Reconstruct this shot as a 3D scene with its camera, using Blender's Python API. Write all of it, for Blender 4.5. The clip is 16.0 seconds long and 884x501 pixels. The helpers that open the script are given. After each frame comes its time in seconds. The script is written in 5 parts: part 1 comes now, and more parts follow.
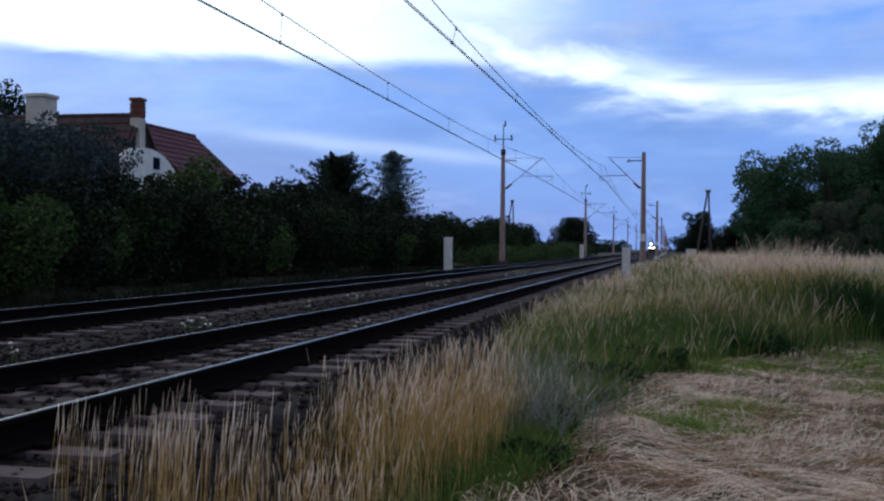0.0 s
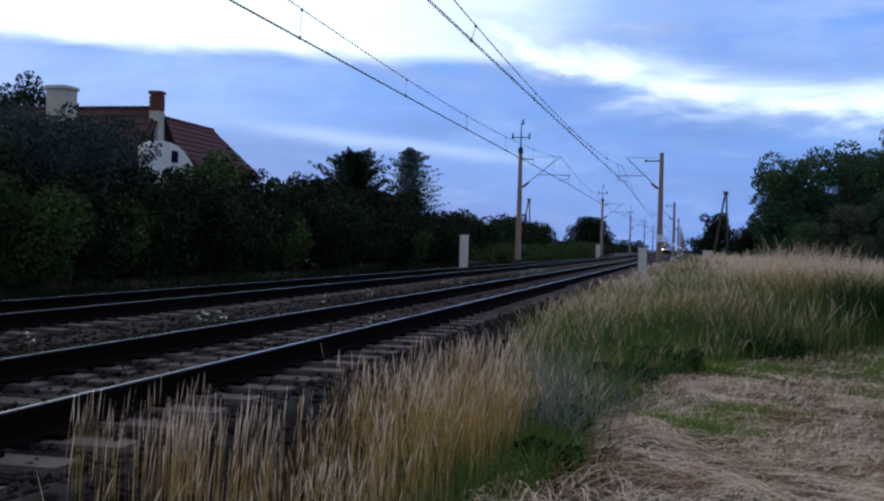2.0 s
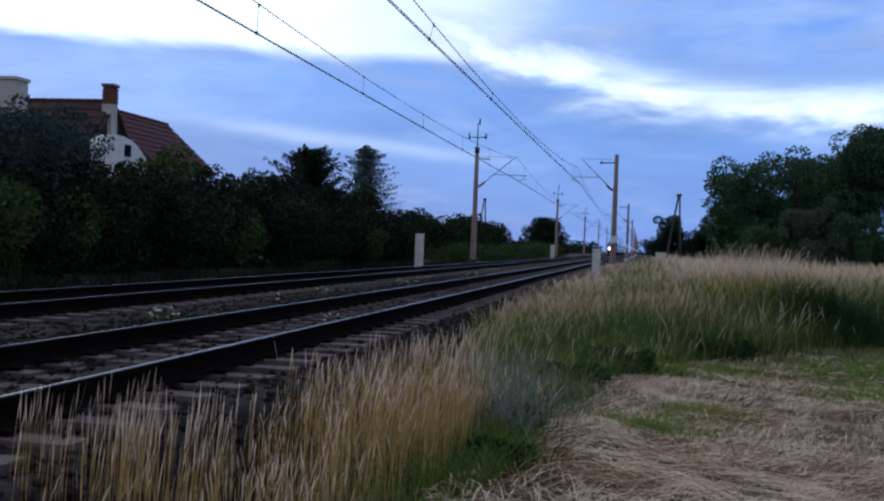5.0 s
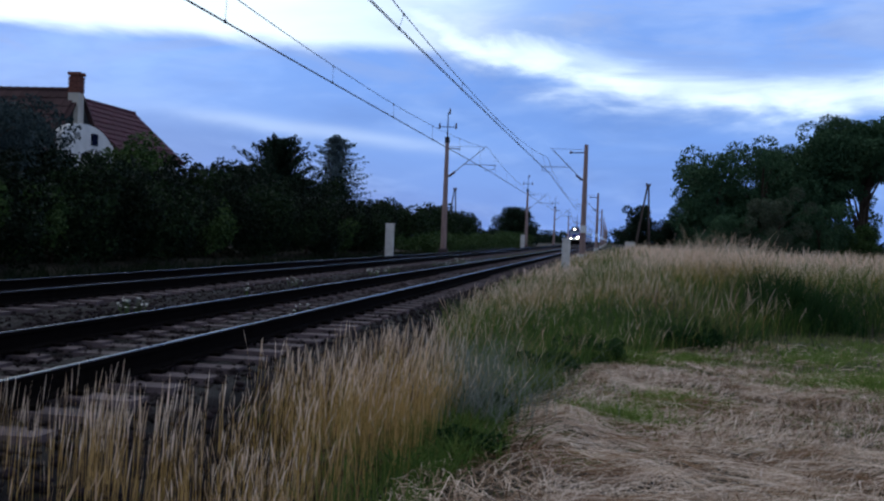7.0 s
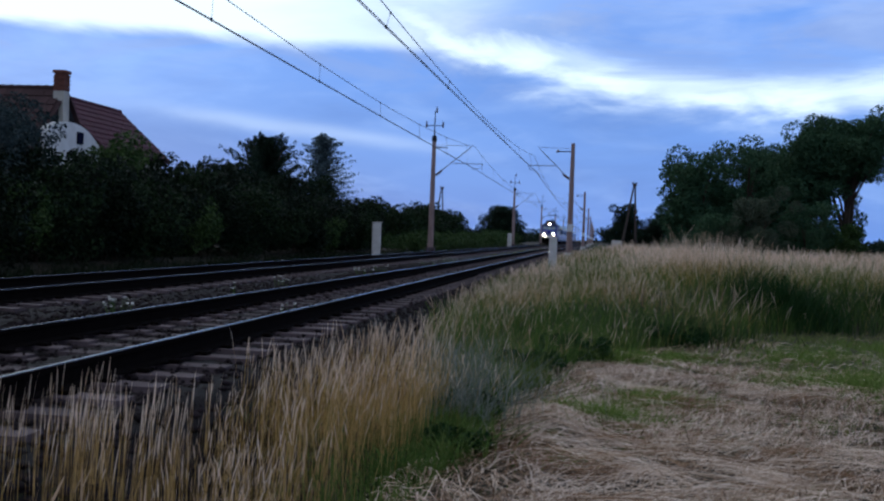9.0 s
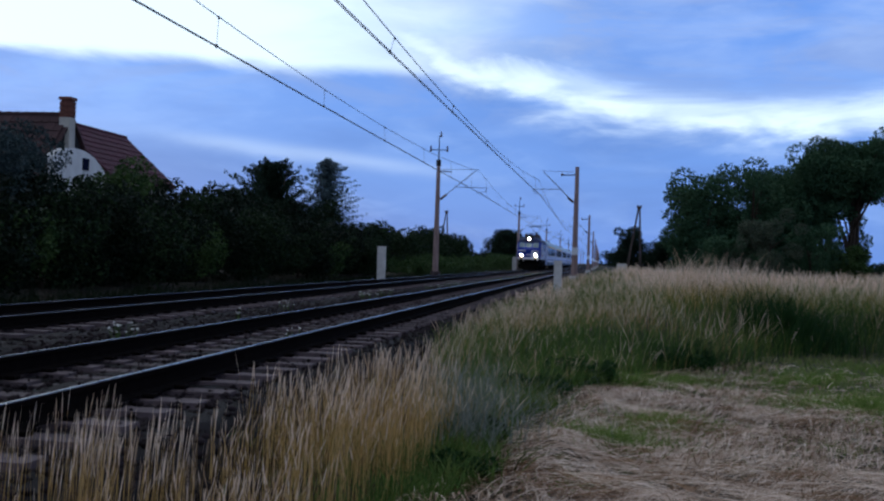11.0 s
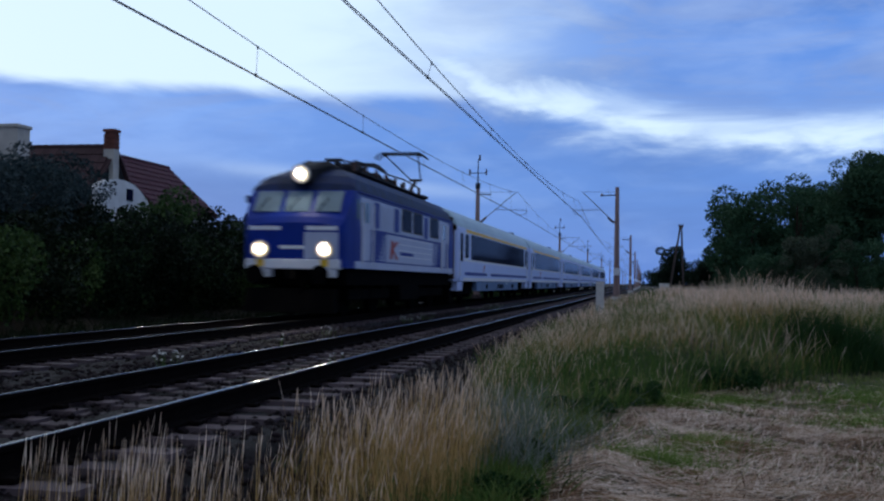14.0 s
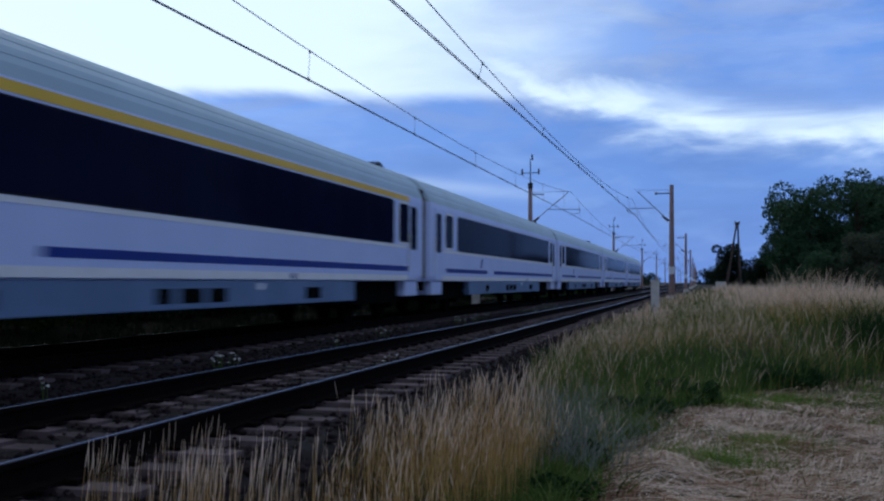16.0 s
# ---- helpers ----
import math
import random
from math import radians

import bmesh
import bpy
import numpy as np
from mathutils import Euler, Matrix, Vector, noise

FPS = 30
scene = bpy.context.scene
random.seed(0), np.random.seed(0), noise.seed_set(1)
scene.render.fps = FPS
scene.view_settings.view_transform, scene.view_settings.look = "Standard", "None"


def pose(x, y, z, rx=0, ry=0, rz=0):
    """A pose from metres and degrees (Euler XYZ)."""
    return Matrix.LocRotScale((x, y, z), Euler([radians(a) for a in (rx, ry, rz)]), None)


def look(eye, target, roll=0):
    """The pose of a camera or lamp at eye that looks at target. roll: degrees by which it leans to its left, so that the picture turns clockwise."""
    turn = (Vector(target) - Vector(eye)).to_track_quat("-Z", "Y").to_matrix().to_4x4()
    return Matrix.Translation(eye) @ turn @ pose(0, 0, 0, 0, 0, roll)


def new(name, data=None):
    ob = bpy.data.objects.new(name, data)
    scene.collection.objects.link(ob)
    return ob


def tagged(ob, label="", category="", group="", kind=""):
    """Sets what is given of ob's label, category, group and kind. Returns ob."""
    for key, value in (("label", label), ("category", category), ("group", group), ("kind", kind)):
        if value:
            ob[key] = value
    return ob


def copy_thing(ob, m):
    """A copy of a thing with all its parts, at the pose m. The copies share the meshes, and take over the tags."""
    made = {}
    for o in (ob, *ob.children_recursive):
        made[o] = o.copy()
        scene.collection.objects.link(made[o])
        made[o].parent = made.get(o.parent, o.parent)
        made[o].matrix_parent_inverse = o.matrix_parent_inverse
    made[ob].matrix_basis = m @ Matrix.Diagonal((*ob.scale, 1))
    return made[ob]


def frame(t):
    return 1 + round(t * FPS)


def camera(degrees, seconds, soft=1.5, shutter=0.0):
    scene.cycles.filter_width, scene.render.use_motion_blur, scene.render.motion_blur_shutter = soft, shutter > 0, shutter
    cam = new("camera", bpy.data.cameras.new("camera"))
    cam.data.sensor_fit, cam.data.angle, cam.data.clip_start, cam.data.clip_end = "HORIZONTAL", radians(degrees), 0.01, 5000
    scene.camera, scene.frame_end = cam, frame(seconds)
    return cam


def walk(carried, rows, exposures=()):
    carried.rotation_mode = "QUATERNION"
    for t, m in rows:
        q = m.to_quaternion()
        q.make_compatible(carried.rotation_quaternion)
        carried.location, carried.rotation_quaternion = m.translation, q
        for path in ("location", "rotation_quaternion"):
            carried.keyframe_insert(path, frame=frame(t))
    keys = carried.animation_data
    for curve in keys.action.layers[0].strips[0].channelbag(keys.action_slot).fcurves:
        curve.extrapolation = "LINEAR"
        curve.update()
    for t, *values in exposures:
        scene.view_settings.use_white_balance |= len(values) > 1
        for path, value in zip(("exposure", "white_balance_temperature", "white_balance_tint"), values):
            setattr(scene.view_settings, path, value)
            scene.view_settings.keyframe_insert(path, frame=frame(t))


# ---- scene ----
cam = camera(46.0, 16.0, soft=2.3, shutter=0.4)
EYE = (0.0, 0.0, 0.955)          # metres above the rail tops; the track runs along y
XN, XF = -4.27, -8.58           # middles of the near and the far track
# seconds, degrees to the left of the track, up, roll
TURNS = [
    (0.0, 12.383, -0.168, 0.594),
    (0.5, 13.016, -0.357, 0.500),
    (1.0, 13.164, -0.435, 0.319),
    (1.5, 12.995, -0.433, 0.639),
    (2.0, 13.249, -0.329, 1.514),
    (2.5, 12.910, -0.476, 2.245),
    (3.0, 13.073, -0.341, 2.822),
    (3.5, 12.694, -0.357, 3.699),
    (4.0, 11.871, -0.181, 3.247),
    (6.5, 9.818, -0.821, 2.010),
    (7.0, 9.136, -0.816, 2.169),
    (7.5, 9.181, -0.830, 2.070),
    (8.0, 8.710, -0.719, 2.111),
    (8.5, 8.675, -0.747, 2.128),
    (9.0, 8.421, -0.859, 2.166),
    (11.5, 9.063, 0.743, 1.569),
    (12.0, 9.491, 1.012, 1.206),
    (12.5, 9.684, 1.611, 1.130),
    (13.0, 10.164, 1.748, 0.924),
    (13.5, 10.403, 1.680, 0.733),
    (14.0, 10.999, 1.679, 0.843),
    (14.5, 11.747, 1.896, 0.760),
    (15.0, 12.384, 2.044, 0.600),
    (15.5, 13.135, 1.928, 0.530),
    (16.0, 13.918, 1.694, 0.268),
]
walk(cam, [(t, pose(*EYE, 0, 0, yaw) @ pose(0, 0, 0, 90 + pitch, 0, 0) @ pose(0, 0, 0, 0, 0, roll)) for t, yaw, pitch, roll in TURNS],
     exposures=[(0.0, 0.2, 6250, 8), (4.0, 0.16, 6200, 8), (9.0, 0.08, 5950, 8), (11.5, -0.05, 5800, 8), (13.0, -0.23, 5650, 8), (14.5, -0.25, 5650, 8), (16.0, -0.16, 5750, 8)])

# ---- world and light ----
world = bpy.data.worlds.new("dusk_sky")
scene.world = world
world.use_nodes = True
wn, wl = world.node_tree.nodes, world.node_tree.links


class Nodes:
    """Short hand for chains of maths nodes."""

    def __init__(self, tree):
        self.n, self.l = tree.nodes, tree.links

    def plug(self, socket, v):
        if isinstance(v, (int, float, tuple)):
            socket.default_value = v
        else:
            self.l.new(v, socket)

    def m(self, op, a, b=0.0, c=0.0):
        k = self.n.new("ShaderNodeMath")
        k.operation = op
        for s, v in zip(k.inputs, (a, b, c)):
            self.plug(s, v)
        return k.outputs[0]

    def mix(self, f, a, b, blend="MIX"):
        k = self.n.new("ShaderNodeMix")
        k.data_type, k.blend_type = "RGBA", blend
        self.plug(k.inputs[0], f), self.plug(k.inputs[6], a), self.plug(k.inputs[7], b)
        return k.outputs[2]

    def step(self, v, lo, hi):
        k = self.n.new("ShaderNodeMapRange")
        k.interpolation_type = "SMOOTHSTEP"
        for i, q in enumerate((v, lo, hi, 0.0, 1.0)):
            self.plug(k.inputs[i], q)
        return k.outputs[0]

    def noise(self, vec, scale, detail=4.0, rough=0.55, dist=0.0):
        k = self.n.new("ShaderNodeTexNoise")
        self.plug(k.inputs["Vector"], vec)
        k.inputs["Scale"].default_value, k.inputs["Detail"].default_value = scale, detail
        k.inputs["Roughness"].default_value, k.inputs["Distortion"].default_value = rough, dist
        return k.outputs["Fac"]

    def scaled(self, vec, s):
        k = self.n.new("ShaderNodeMapping")
        self.plug(k.inputs["Vector"], vec)
        k.inputs["Scale"].default_value = s
        return k.outputs[0]


W = Nodes(world.node_tree)
coord = wn.new("ShaderNodeTexCoord").outputs["Generated"]
sep = wn.new("ShaderNodeSeparateXYZ")
wl.new(coord, sep.inputs[0])
sky = wn.new("ShaderNodeTexSky")
sky.sky_type, sky.sun_disc, sky.sun_elevation, sky.sun_rotation = "NISHITA", False, radians(4), radians(-60)
az = W.m("MULTIPLY", W.m("ARCTAN2", sep.outputs[0], sep.outputs[1]), 57.2958)
el = W.m("MULTIPLY", W.m("ARCSINE", sep.outputs[2]), 57.2958)
flat = wn.new("ShaderNodeCombineXYZ")
wl.new(az, flat.inputs[0]), wl.new(W.m("MULTIPLY", el, 3.4), flat.inputs[1])
streaks = W.noise(flat.outputs[0], 0.055, 5.0, 0.5, 0.6)
puffs = W.noise(flat.outputs[0], 0.16, 6.0, 0.55, 0.3)
wave = W.m("MULTIPLY_ADD", puffs, 2.4, -1.2)
elw = W.m("ADD", el, wave)
# clear dusk gradient, bluer overhead
grad = W.step(el, -1.0, 14.0)
blue = W.mix(grad, (0.148, 0.295, 0.71, 1), (0.165, 0.33, 0.80, 1))
blue = W.mix(W.step(el, 14.0, 60.0), blue, (0.20, 0.34, 0.72, 1))
# heavier blue-grey cloud layers
layer = W.step(streaks, 0.42, 0.66)
base = W.mix(W.m("MULTIPLY", layer, 0.7), blue, (0.105, 0.215, 0.56, 1))
soft = W.m("MULTIPLY", W.step(puffs, 0.45, 0.75), 0.36)
base = W.mix(soft, base, (0.36, 0.52, 0.90, 1))
veil = W.m("MULTIPLY", W.m("MULTIPLY", W.step(az, -14.0, -26.0), W.step(el, 3.5, 8.0)), W.step(puffs, 0.2, 0.6))
base = W.mix(W.m("MULTIPLY", veil, 0.55), base, (0.33, 0.52, 0.98, 1))
# torn lavender-grey patches higher up
torn = W.noise(flat.outputs[0], 0.085, 8.0, 0.62, 1.2)
base = W.mix(W.m("MULTIPLY", W.m("MULTIPLY", W.step(torn, 0.42, 0.62), W.step(el, 6.0, 11.0)), 0.75), base, (0.265, 0.365, 0.68, 1))
base = W.mix(W.m("MULTIPLY", W.m("MULTIPLY", W.step(torn, 0.60, 0.80), W.step(el, 8.0, 13.0)), 0.6), base, (0.42, 0.54, 0.82, 1))
base = W.mix(W.m("MULTIPLY", W.m("MULTIPLY", W.step(az, -6.0, 8.0), W.step(el, 8.5, 12.5)), W.m("MULTIPLY", W.step(puffs, 0.25, 0.6), 0.5)), base, (0.40, 0.53, 0.88, 1))
# the bright rift that falls towards the east, and the pale opening high in the west
centre = W.m("MULTIPLY_ADD", W.m("POWER", W.m("SUBTRACT", az, 9.0), 2.0), 0.0105, 7.75)
ragged = W.m("MULTIPLY_ADD", torn, 3.0, -1.5)
off = W.m("DIVIDE", W.m("SUBTRACT", W.m("ADD", elw, ragged), centre), 1.0)
rift = W.m("EXPONENT", W.m("MULTIPLY", W.m("MULTIPLY", off, off), -1.0))
rift = W.m("MULTIPLY", rift, W.step(az, -22.0, -7.0))
rift = W.m("MULTIPLY", rift, W.m("MULTIPLY_ADD", W.step(puffs, 0.3, 0.62), 0.5, 0.5))
opening = W.m("MULTIPLY", W.step(W.m("MULTIPLY_ADD", streaks, 1.2, W.m("MULTIPLY_ADD", wave, 0.5, el)), 10.05, 11.0), W.step(W.m("MULTIPLY_ADD", puffs, 12.0, az), 8.0, -14.0))
thin_c = W.m("MULTIPLY_ADD", W.m("ADD", az, 22.0), -0.085, 5.9)
thin_o = W.m("DIVIDE", W.m("SUBTRACT", W.m("MULTIPLY_ADD", wave, 0.25, el), thin_c), 0.42)
thin = W.m("EXPONENT", W.m("MULTIPLY", W.m("MULTIPLY", thin_o, thin_o), -1.0))
thin = W.m("MULTIPLY", W.m("MULTIPLY", thin, W.step(az, -26.0, -20.0)), W.m("MULTIPLY", W.step(az, -6.0, -13.0), 0.24))
pale = W.m("MAXIMUM", W.m("MAXIMUM", rift, opening), thin)
cloudy = W.mix(pale, base, (0.92, 1.04, 1.15, 1))
# away from the sunset the sky is a duller dusk blue; overhead the cloud deck is pale
turned = W.m("ABSOLUTE", W.m("ADD", az, 15.0))
cloudy = W.mix(W.m("MULTIPLY", W.step(turned, 48.0, 100.0), 0.9), cloudy, (0.235, 0.285, 0.45, 1))
cloudy = W.mix(W.m("MULTIPLY", W.step(elw, 24.0, 52.0), 0.95), cloudy, (0.52, 0.53, 0.56, 1))
total = W.mix(1.0, cloudy, W.mix(1.0, sky.outputs[0], (0.02, 0.02, 0.02, 1), "MULTIPLY"), "ADD")
wl.new(total, wn["Background"].inputs["Color"])
wn["Background"].inputs["Strength"].default_value = 1.0

sun = new("sun", bpy.data.lights.new("sun", "SUN"))
sun.data.energy, sun.data.angle, sun.data.color = 0.25, radians(25), (1.0, 0.93, 0.86)
sun.matrix_world = look((-40, 50, 34), (0, 0, 0))

# ---- materials ----


def mat(name, a, b=None, rough=0.8, metal=0.0, scale=6.0, fine=60.0, bump=0.2, spread=0.0, stretch=(1, 1, 1), coat=0.0, glow=None, spec=0.22, ior=1.45):
    """A worn surface: two colours mixed at two scales, varied from piece to piece, with fine relief."""
    k = bpy.data.materials.new(name)
    k.use_nodes = True
    t = k.node_tree
    N = Nodes(t)
    bsdf = t.nodes["Principled BSDF"]
    b = b or tuple(c * 0.6 for c in a)
    pos = N.scaled(t.nodes.new("ShaderNodeTexCoord").outputs["Object"], stretch)
    big, small = N.noise(pos, scale, 4.0), N.noise(pos, fine, 3.0, 0.6)
    f = N.m("ADD", N.m("MULTIPLY", N.step(big, 0.3, 0.7), 0.65), N.m("MULTIPLY", small, 0.35))
    col = N.mix(f, (*a, 1), (*b, 1))
    if spread:
        info = t.nodes.new("ShaderNodeObjectInfo").outputs["Random"]
        col = N.mix(1.0, col, N.m("MULTIPLY_ADD", info, spread, 1 - spread / 2), "MULTIPLY")
    N.plug(bsdf.inputs["Base Color"], col)
    N.plug(bsdf.inputs["Roughness"], N.m("MULTIPLY_ADD", small, 0.2, rough - 0.1))
    bsdf.inputs["Metallic"].default_value = metal
    bsdf.inputs["Specular IOR Level"].default_value = spec
    bsdf.inputs["IOR"].default_value = ior
    bsdf.inputs["Coat Weight"].default_value = coat
    if glow:
        bsdf.inputs["Emission Color"].default_value, bsdf.inputs["Emission Strength"].default_value = (*glow[0], 1), glow[1]
    if bump:
        bn = t.nodes.new("ShaderNodeBump")
        bn.inputs["Strength"].default_value, bn.inputs["Distance"].default_value = bump, 0.02
        N.plug(bn.inputs["Height"], N.m("ADD", small, big))
        N.plug(bsdf.inputs["Normal"], bn.outputs[0])
    return k


def leafy(name, colours, rough=0.65, patch=0.25, through_light=0.25, drifts=0.4):
    """Leaves or blades: each island takes its own shade, with drifts of colour across the ground."""
    k = bpy.data.materials.new(name)
    k.use_nodes = True
    t = k.node_tree
    N = Nodes(t)
    bsdf = t.nodes["Principled BSDF"]
    pos = t.nodes.new("ShaderNodeTexCoord").outputs["Object"]
    isl = t.nodes.new("ShaderNodeNewGeometry").outputs["Random Per Island"]
    drift = N.noise(pos, patch, 3.0)
    v = N.m("ADD", N.m("MULTIPLY", isl, 1 - drifts), N.m("MULTIPLY", N.step(drift, 0.3, 0.7), drifts))
    ramp = t.nodes.new("ShaderNodeValToRGB")
    while len(ramp.color_ramp.elements) < len(colours):
        ramp.color_ramp.elements.new(0.5)
    for i, c in enumerate(colours):
        ramp.color_ramp.elements[i].position = i / (len(colours) - 1)
        ramp.color_ramp.elements[i].color = (*c, 1)
    N.plug(ramp.inputs[0], v)
    N.plug(bsdf.inputs["Base Color"], ramp.outputs[0])
    bsdf.inputs["Roughness"].default_value = rough
    bsdf.inputs["Specular IOR Level"].default_value = 0.06
    tr = t.nodes.new("ShaderNodeBsdfTranslucent")
    N.plug(tr.inputs["Color"], ramp.outputs[0])
    mx = t.nodes.new("ShaderNodeMixShader")
    mx.inputs[0].default_value = through_light
    t.links.new(bsdf.outputs[0], mx.inputs[1]), t.links.new(tr.outputs[0], mx.inputs[2])
    t.links.new(mx.outputs[0], t.nodes["Material Output"].inputs["Surface"])
    return k


M_SOIL = mat("dry_soil", (0.050, 0.038, 0.027), (0.022, 0.024, 0.013), 0.95, scale=0.8, fine=40, bump=0.6)
# bed colour lowered to help carry the black shade under the train
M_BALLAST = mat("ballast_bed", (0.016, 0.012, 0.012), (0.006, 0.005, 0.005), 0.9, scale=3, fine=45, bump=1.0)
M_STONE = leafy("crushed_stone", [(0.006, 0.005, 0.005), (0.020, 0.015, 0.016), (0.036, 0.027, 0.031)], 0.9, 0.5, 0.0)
M_CONC = mat("weathered_concrete", (0.135, 0.102, 0.107), (0.028, 0.021, 0.022), 0.9, scale=3, fine=50, bump=0.3, spread=0.5)
M_WHITE_CONC = mat("pale_concrete", (0.74, 0.72, 0.68), (0.52, 0.50, 0.47), 0.9, scale=4, fine=50, bump=0.2)
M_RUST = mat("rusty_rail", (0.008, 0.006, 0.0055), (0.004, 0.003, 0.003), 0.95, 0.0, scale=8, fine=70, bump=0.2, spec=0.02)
M_HEAD = mat("polished_steel", (0.22, 0.23, 0.26), (0.09, 0.09, 0.10), 0.20, 1.0, scale=3, fine=30, bump=0.0, stretch=(20, 0.5, 1))
M_MAST = mat("brown_mast", (0.38, 0.27, 0.25), (0.24, 0.17, 0.16), 0.85, scale=2, fine=30, bump=0.2, stretch=(3, 3, 0.6))
M_GALV = mat("galvanised_steel", (0.17, 0.18, 0.20), (0.11, 0.115, 0.125), 0.6, 0.3, bump=0.1)
M_STEEL = mat("dark_steel", (0.045, 0.045, 0.05), (0.03, 0.028, 0.03), 0.7, 0.2, bump=0.1)
M_WIRE = mat("oxidised_copper", (0.19, 0.20, 0.22), (0.13, 0.135, 0.15), 0.6, 0.4, bump=0.0)
M_INSUL = mat("brown_porcelain", (0.09, 0.05, 0.035), (0.06, 0.03, 0.025), 0.3, bump=0.0)
M_BARK = mat("bark", (0.075, 0.055, 0.04), (0.035, 0.028, 0.02), 0.95, scale=4, fine=30, bump=0.8, stretch=(3, 3, 0.7))
M_TIMBER = mat("tarred_timber", (0.09, 0.07, 0.06), (0.05, 0.04, 0.035), 0.9, scale=3, fine=40, bump=0.4, stretch=(4, 4, 0.4))
# elder leaves far below leaf green: the hedge's shade is in their colour
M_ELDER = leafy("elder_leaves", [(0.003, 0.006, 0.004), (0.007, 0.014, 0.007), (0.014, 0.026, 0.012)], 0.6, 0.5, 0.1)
M_BRAMBLE = leafy("bramble_leaves", [(0.010, 0.023, 0.009), (0.028, 0.058, 0.018), (0.064, 0.105, 0.030), (0.017, 0.036, 0.015)], 0.6, 0.6, 0.2)
M_FIELDLEAF = leafy("field_tree_leaves", [(0.020, 0.052, 0.030), (0.044, 0.092, 0.046), (0.070, 0.118, 0.058)], 0.6, 0.35, 0.2)
M_SHRUB = leafy("grey_shrub_leaves", [(0.035, 0.050, 0.035), (0.070, 0.088, 0.058), (0.10, 0.115, 0.07)], 0.65, 0.5, 0.2)
M_NETTLE = leafy("nettle_leaves", [(0.010, 0.028, 0.010), (0.022, 0.055, 0.016), (0.045, 0.085, 0.024)], 0.6, 0.8, 0.2)
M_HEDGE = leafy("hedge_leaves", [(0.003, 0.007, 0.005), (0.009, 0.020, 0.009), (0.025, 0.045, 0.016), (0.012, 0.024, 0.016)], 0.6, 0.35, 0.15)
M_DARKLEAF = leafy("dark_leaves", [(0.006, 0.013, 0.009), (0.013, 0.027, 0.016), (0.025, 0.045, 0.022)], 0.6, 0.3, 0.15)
M_BANKLEAF = leafy("bank_leaves", [(0.02, 0.045, 0.016), (0.04, 0.075, 0.024), (0.07, 0.10, 0.035)], 0.6, 0.3, 0.2)
M_BIRCH = leafy("birch_leaves", [(0.05, 0.08, 0.09), (0.09, 0.13, 0.145), (0.14, 0.19, 0.21)], 0.6, 0.3, 0.3)
# near-black weed greens hold the shade under the hedge as colour
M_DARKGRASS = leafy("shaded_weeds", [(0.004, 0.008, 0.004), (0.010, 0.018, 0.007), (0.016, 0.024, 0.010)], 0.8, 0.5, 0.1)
M_GREYLEAF = leafy("grey_green_leaves", [(0.014, 0.024, 0.026), (0.036, 0.056, 0.060), (0.075, 0.105, 0.112)], 0.6, 0.3, 0.2)
M_STRAW = leafy("ripe_grass", [(0.34, 0.215, 0.115), (0.66, 0.47, 0.31), (0.90, 0.72, 0.56), (0.56, 0.39, 0.30)], 0.8, 0.45, 0.3)
M_STEM = leafy("grass_stems", [(0.09, 0.09, 0.020), (0.32, 0.205, 0.060), (0.64, 0.42, 0.17), (0.20, 0.12, 0.045)], 0.8, 0.7, 0.12)
M_GREEN = leafy("green_grass", [(0.028, 0.062, 0.016), (0.065, 0.125, 0.026), (0.12, 0.165, 0.04), (0.24, 0.215, 0.09)], 0.7, 0.35, 0.3)
M_SAGE = leafy("silvery_weed", [(0.16, 0.18, 0.15), (0.25, 0.27, 0.23)], 0.8, 0.5, 0.2)
M_HAY = leafy("mown_hay", [(0.12, 0.075, 0.052), (0.42, 0.30, 0.215), (0.80, 0.66, 0.54), (0.46, 0.33, 0.24)], 0.85, 1.3, 0.1, 0.3)
M_OLDHAY = leafy("weathered_hay", [(0.12, 0.07, 0.042), (0.26, 0.17, 0.11), (0.40, 0.29, 0.20)], 0.9, 1.3, 0.05, 0.3)
M_LAWN = leafy("short_grass", [(0.075, 0.115, 0.028), (0.14, 0.17, 0.05), (0.30, 0.25, 0.14)], 0.75, 0.8, 0.3)
M_TUFT = leafy("bright_grass", [(0.10, 0.17, 0.03), (0.15, 0.23, 0.045), (0.20, 0.24, 0.07)], 0.75, 0.8, 0.3)
M_YWEED = leafy("yellow_weeds", [(0.10, 0.11, 0.03), (0.22, 0.20, 0.05)], 0.75, 0.8, 0.3)
M_FLOWER = leafy("white_petals", [(0.75, 0.75, 0.72), (0.85, 0.85, 0.8)], 0.7, 1.0, 0.3)
M_TILE = mat("red_roof_tiles", (0.080, 0.027, 0.040), (0.045, 0.017, 0.026), 0.85, scale=1.2, fine=18, bump=0.4, spread=0.35)
M_OLDTILE = mat("old_brown_tiles", (0.070, 0.040, 0.042), (0.042, 0.027, 0.028), 0.9, scale=1.2, fine=18, bump=0.4, spread=0.35)
M_BRICK = mat("red_brick", (0.20, 0.085, 0.065), (0.12, 0.05, 0.04), 0.9, scale=4, fine=30, bump=0.4, spread=0.4)
M_PLASTER = mat("pale_plaster", (0.60, 0.57, 0.50), (0.42, 0.40, 0.36), 0.95, scale=1.5, fine=25, bump=0.3)
M_LIME = mat("white_limewash", (0.80, 0.80, 0.78), (0.62, 0.62, 0.60), 0.95, scale=1.5, fine=25, bump=0.2)
M_BLUE = mat("deep_blue_paint", (0.006, 0.030, 0.29), (0.005, 0.022, 0.20), 0.5, scale=1.5, fine=25, bump=0.05, spec=0.25)
